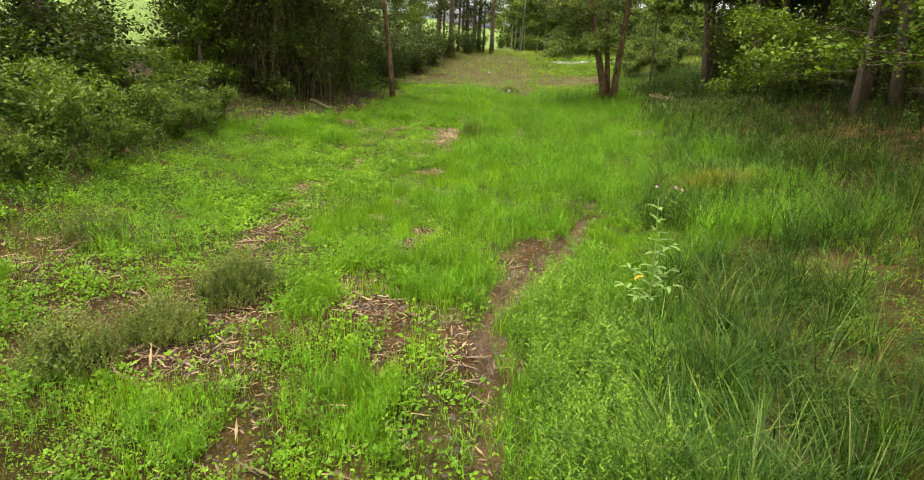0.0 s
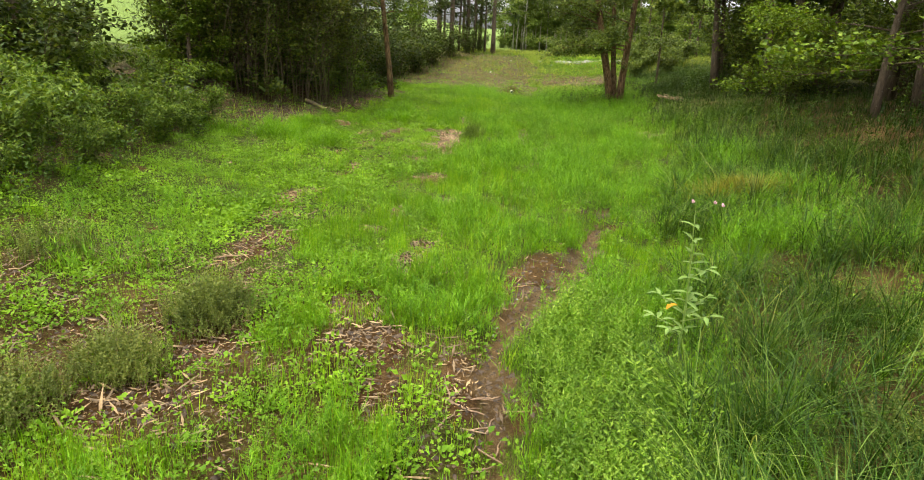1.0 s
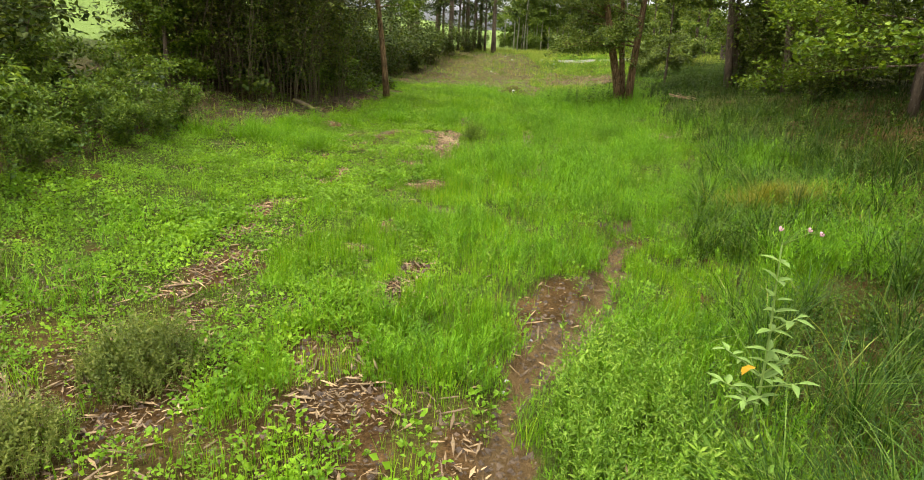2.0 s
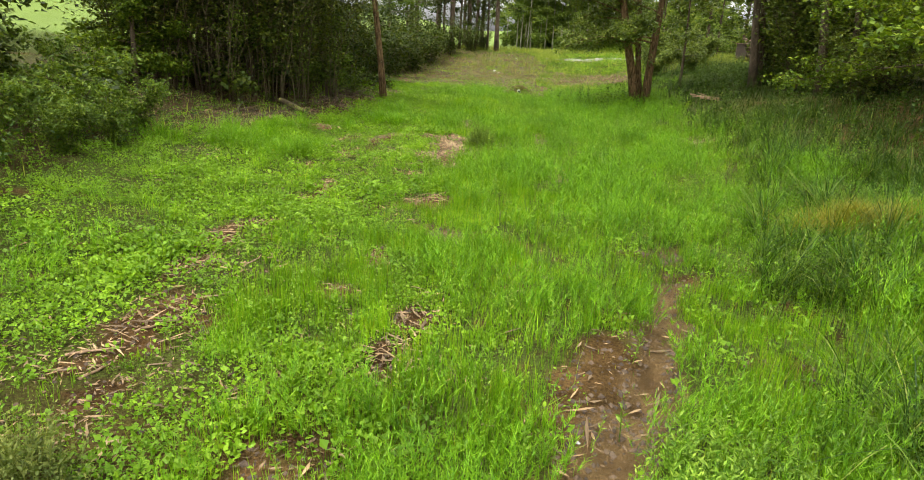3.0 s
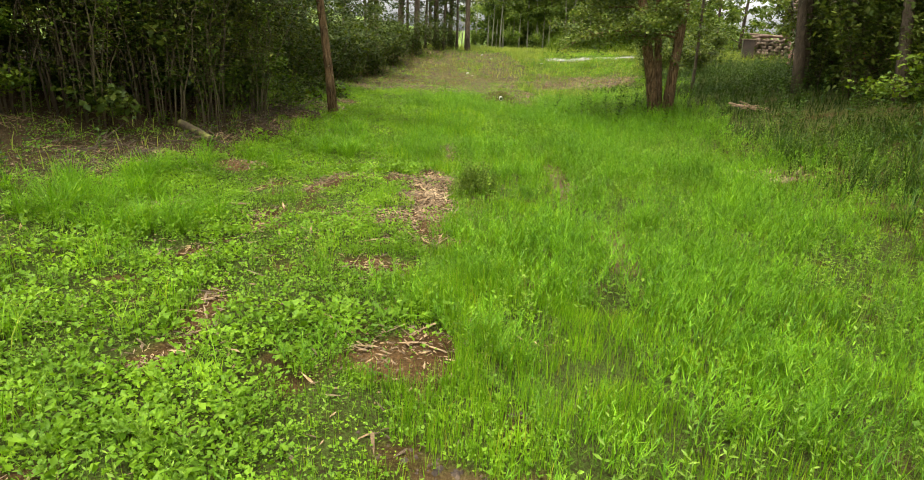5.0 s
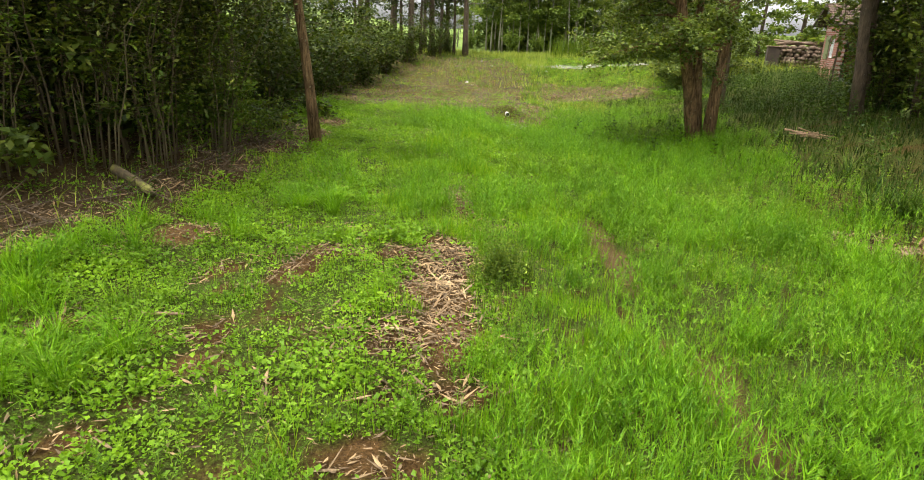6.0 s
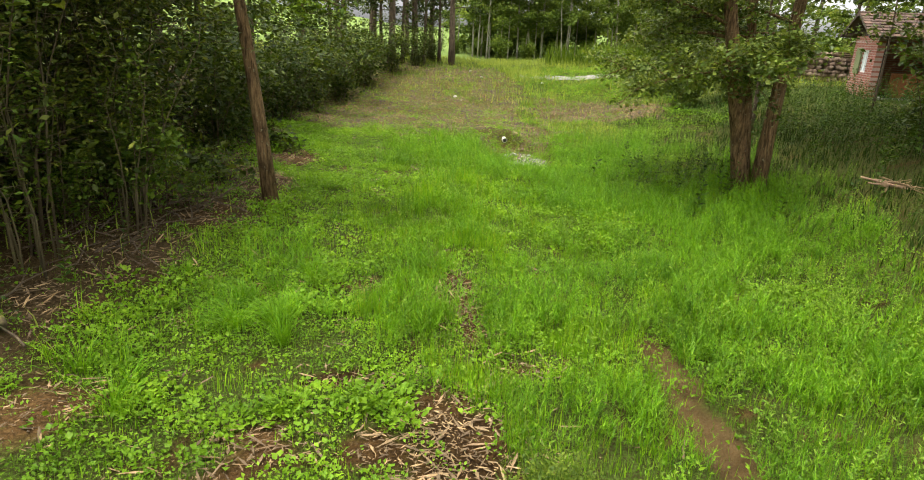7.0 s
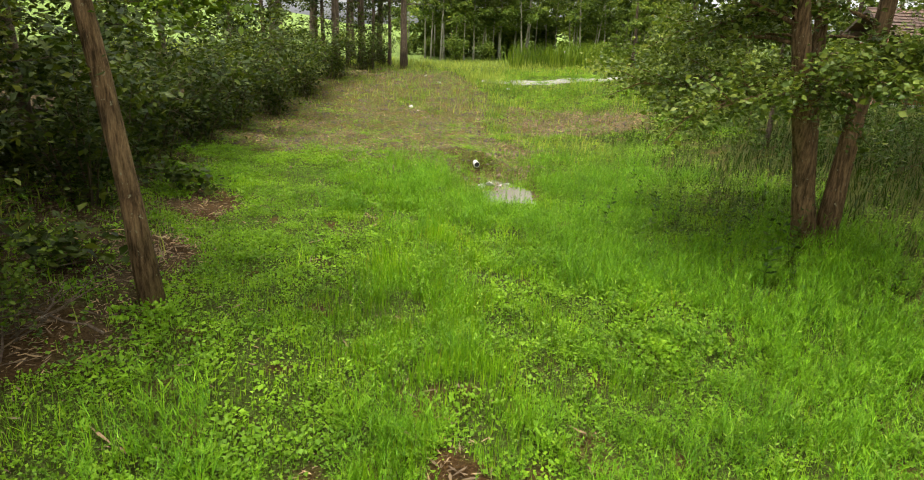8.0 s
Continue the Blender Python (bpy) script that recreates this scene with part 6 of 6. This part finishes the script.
def leaf_mesh(name, length, width, mat):
    """A pointed leaf with a keel and a drooping tip."""
    bm = bmesh.new()
    rows = []
    for t, w in ((0.0, 0.05), (0.2, 0.7), (0.42, 1.0), (0.7, 0.65), (1.0, 0.0)):
        x, z = length * t, -0.25 * length * t * t + 0.12 * length * t
        h = width * 0.5 * w
        rows.append([bm.verts.new((x, -h, z + 0.3 * h)), bm.verts.new((x, 0, z)), bm.verts.new((x, h, z + 0.3 * h))] if w else [bm.verts.new((x, 0, z))])
    for a, b in zip(rows, rows[1:]):
        if len(b) == 3:
            bm.faces.new((a[0], b[0], b[1], a[1])), bm.faces.new((a[1], b[1], b[2], a[2]))
        else:
            bm.faces.new((a[0], b[0], a[1])), bm.faces.new((a[1], b[0], a[2]))
    me = bpy.data.meshes.new(name)
    bm.to_mesh(me)
    bm.free()
    me.materials.append(mat)
    return me


def build_balsam():
    rng = np.random.default_rng(421)
    x, y = 1.99, 5.3
    g = float(land(x, y))
    plant = thing("balsam_plant", pose(x, y, g), "tall flowering balsam with pale leaves and pink blossoms", "flowering plant")
    H = 1.30 - g
    s = np.linspace(0, 1, 9)
    path = np.stack([0.03 * np.sin(s * 4), 0.02 * s, H * s - 0.03], 1)
    V, F = tube(path, 0.012 * (1 - 0.7 * s), 7)
    bulk("stem", V, F, M_BALSAM, kind="", parent=plant, smooth=True)
    me, yl = leaf_mesh("leaf", 0.14, 0.050, M_BALSAM), leaf_mesh("leaf", 0.10, 0.045, M_YELLOW)
    k = 0
    for z in (0.55, 0.68, 0.80, 0.88, 1.02, 1.14, 1.22, 1.34, 1.46):
        for j in range(3):
            a = k * 63 + rng.uniform(-15, 15)
            ob = new("leaf", me)
            ob.parent = plant
            sc = (1.15 - 0.3 * z / H) * rng.uniform(0.8, 1.15)
            ob.matrix_basis = Matrix.Translation((0.03 * math.sin(z / H * 4), 0, z)) @ Matrix.Rotation(radians(a), 4, "Z") @ Matrix.Rotation(radians(rng.uniform(-35, 5)), 4, "Y") @ Matrix.Diagonal((sc, sc, sc, 1))
            k += 2
    # side shoots with tufts of leaves
    for az, z, ln in ((200, 0.55, 0.30), (160, 0.72, 0.22), (20, 0.7, 0.24), (320, 0.62, 0.22), (10, 1.0, 0.18), (230, 0.5, 0.25)):
        d = np.array([math.cos(radians(az)) * ln, math.sin(radians(az)) * ln, 0.55 * ln])
        V, F = tube([(0, 0, z), tuple(np.array([0, 0, z]) + d * 0.5), tuple(np.array([0, 0, z]) + d)], [0.006, 0.005, 0.003], 5)
        bulk("shoot", V, F, M_BALSAM, kind="", parent=plant)
        for j in range(6):
            ob = new("leaf", me)
            ob.parent = plant
            sc = rng.uniform(0.55, 0.95)
            at = Vector((0, 0, z)) + Vector(d) * (0.45 + 0.11 * j)
            ob.matrix_basis = Matrix.Translation(at) @ Matrix.Rotation(radians(j * 75 + az), 4, "Z") @ Matrix.Rotation(radians(rng.uniform(-25, 10)), 4, "Y") @ Matrix.Diagonal((sc, sc, sc, 1))
    for j in range(2):
        ob = new("leaf", yl)
        ob.parent = plant
        tagged(ob, "yellowed leaf")
        ob.matrix_basis = Matrix.Translation((-0.08 - 0.05 * j, -0.1, 0.50 - g)) @ Matrix.Rotation(radians(190 + 40 * j), 4, "Z")
    # blossoms: a hooded cup with two lips on a thin stalk
    for fx, fy, fz in ((-0.07, -0.02, 1.37), (0.12, 0.02, 1.36), (0.17, -0.02, 1.35)):
        z = fz - g
        V, F = tube([(path[-1][0], path[-1][1], H - 0.05), (fx * 0.6, fy * 0.6, z - 0.01), (fx, fy, z)], [0.003, 0.002, 0.002], 4)
        bulk("stalk", V, F, M_BALSAM, kind="", parent=plant)
        bm = bmesh.new()
        bmesh.ops.create_uvsphere(bm, u_segments=8, v_segments=5, radius=0.008, matrix=Matrix.Translation((fx, fy, z)) @ Matrix.Diagonal((1.0, 1.3, 0.9, 1)))
        for sgn in (-1, 1):
            bmesh.ops.create_uvsphere(bm, u_segments=8, v_segments=4, radius=0.0075, matrix=Matrix.Translation((fx + sgn * 0.007, fy - 0.012, z - 0.010)) @ Matrix.Rotation(sgn * 0.5, 4, "Y") @ Matrix.Diagonal((0.8, 0.5, 1.4, 1)))
        part("blossom", bm, M_PINK, plant, "pink balsam blossom")


build_balsam()


def build_stones():
    rng = np.random.default_rng(431)
    first = None
    for x, y, r in ((1.05, 40.2, 0.09), (1.25, 39.6, 0.06), (4.9, 42.3, 0.08), (2.4, 43.2, 0.09), (2.0, 44.6, 0.07), (0.5, 6.35, 0.022), (0.47, 6.2, 0.018), (0.42, 6.5, 0.015), (0.75, 7.0, 0.02), (2.05, 31.35, 0.10), (2.3, 31.4, 0.08), (1.85, 31.2, 0.09), (2.5, 31.5, 0.06)):
        m = pose(x, y, float(land(x, y)) + 0.25 * r, rng.uniform(-20, 20), rng.uniform(-20, 20), rng.uniform(0, 360)) @ Matrix.Scale(r, 4)
        if first is None:
            bm = bmesh.new()
            bmesh.ops.create_icosphere(bm, subdivisions=2, radius=1.0)
            for v in bm.verts:
                v.co *= 0.85 + 0.35 * noise.noise(v.co * 1.3)
                v.co.z *= 0.55
            me = bpy.data.meshes.new("stone")
            bm.to_mesh(me)
            bm.free()
            me.materials.append(M_STONE)
            first = new("stone", me)
            first.matrix_basis = m
            tagged(first, "small pale stone lying on bare soil", "stone", "pale stones")
        else:
            ob = first.copy()
            scene.collection.objects.link(ob)
            ob.matrix_basis = m


build_stones()


def build_sapling():
    rng = np.random.default_rng(441)
    w, c = grow(rng, 5.0, 0.035, 1.6, 0.9, 10, 900, 0.09, rise=0.3, low_to=6)
    tree_thing("sapling", "thin bare-stemmed sapling among nettles", "tree", "", stand(11.9, 31.4), w, c, M_BARK, M_ALDER)
    w, c = grow(rng, 6.0, 0.06, 1.2, 1.3, 12, 2500, 0.11, rise=0.3, low_to=6)
    tree_thing("tree", "thin young tree beside the alder clump", "tree", "", stand(8.6, 31.5), w, c, M_BARK, M_ALDER)


build_sapling()
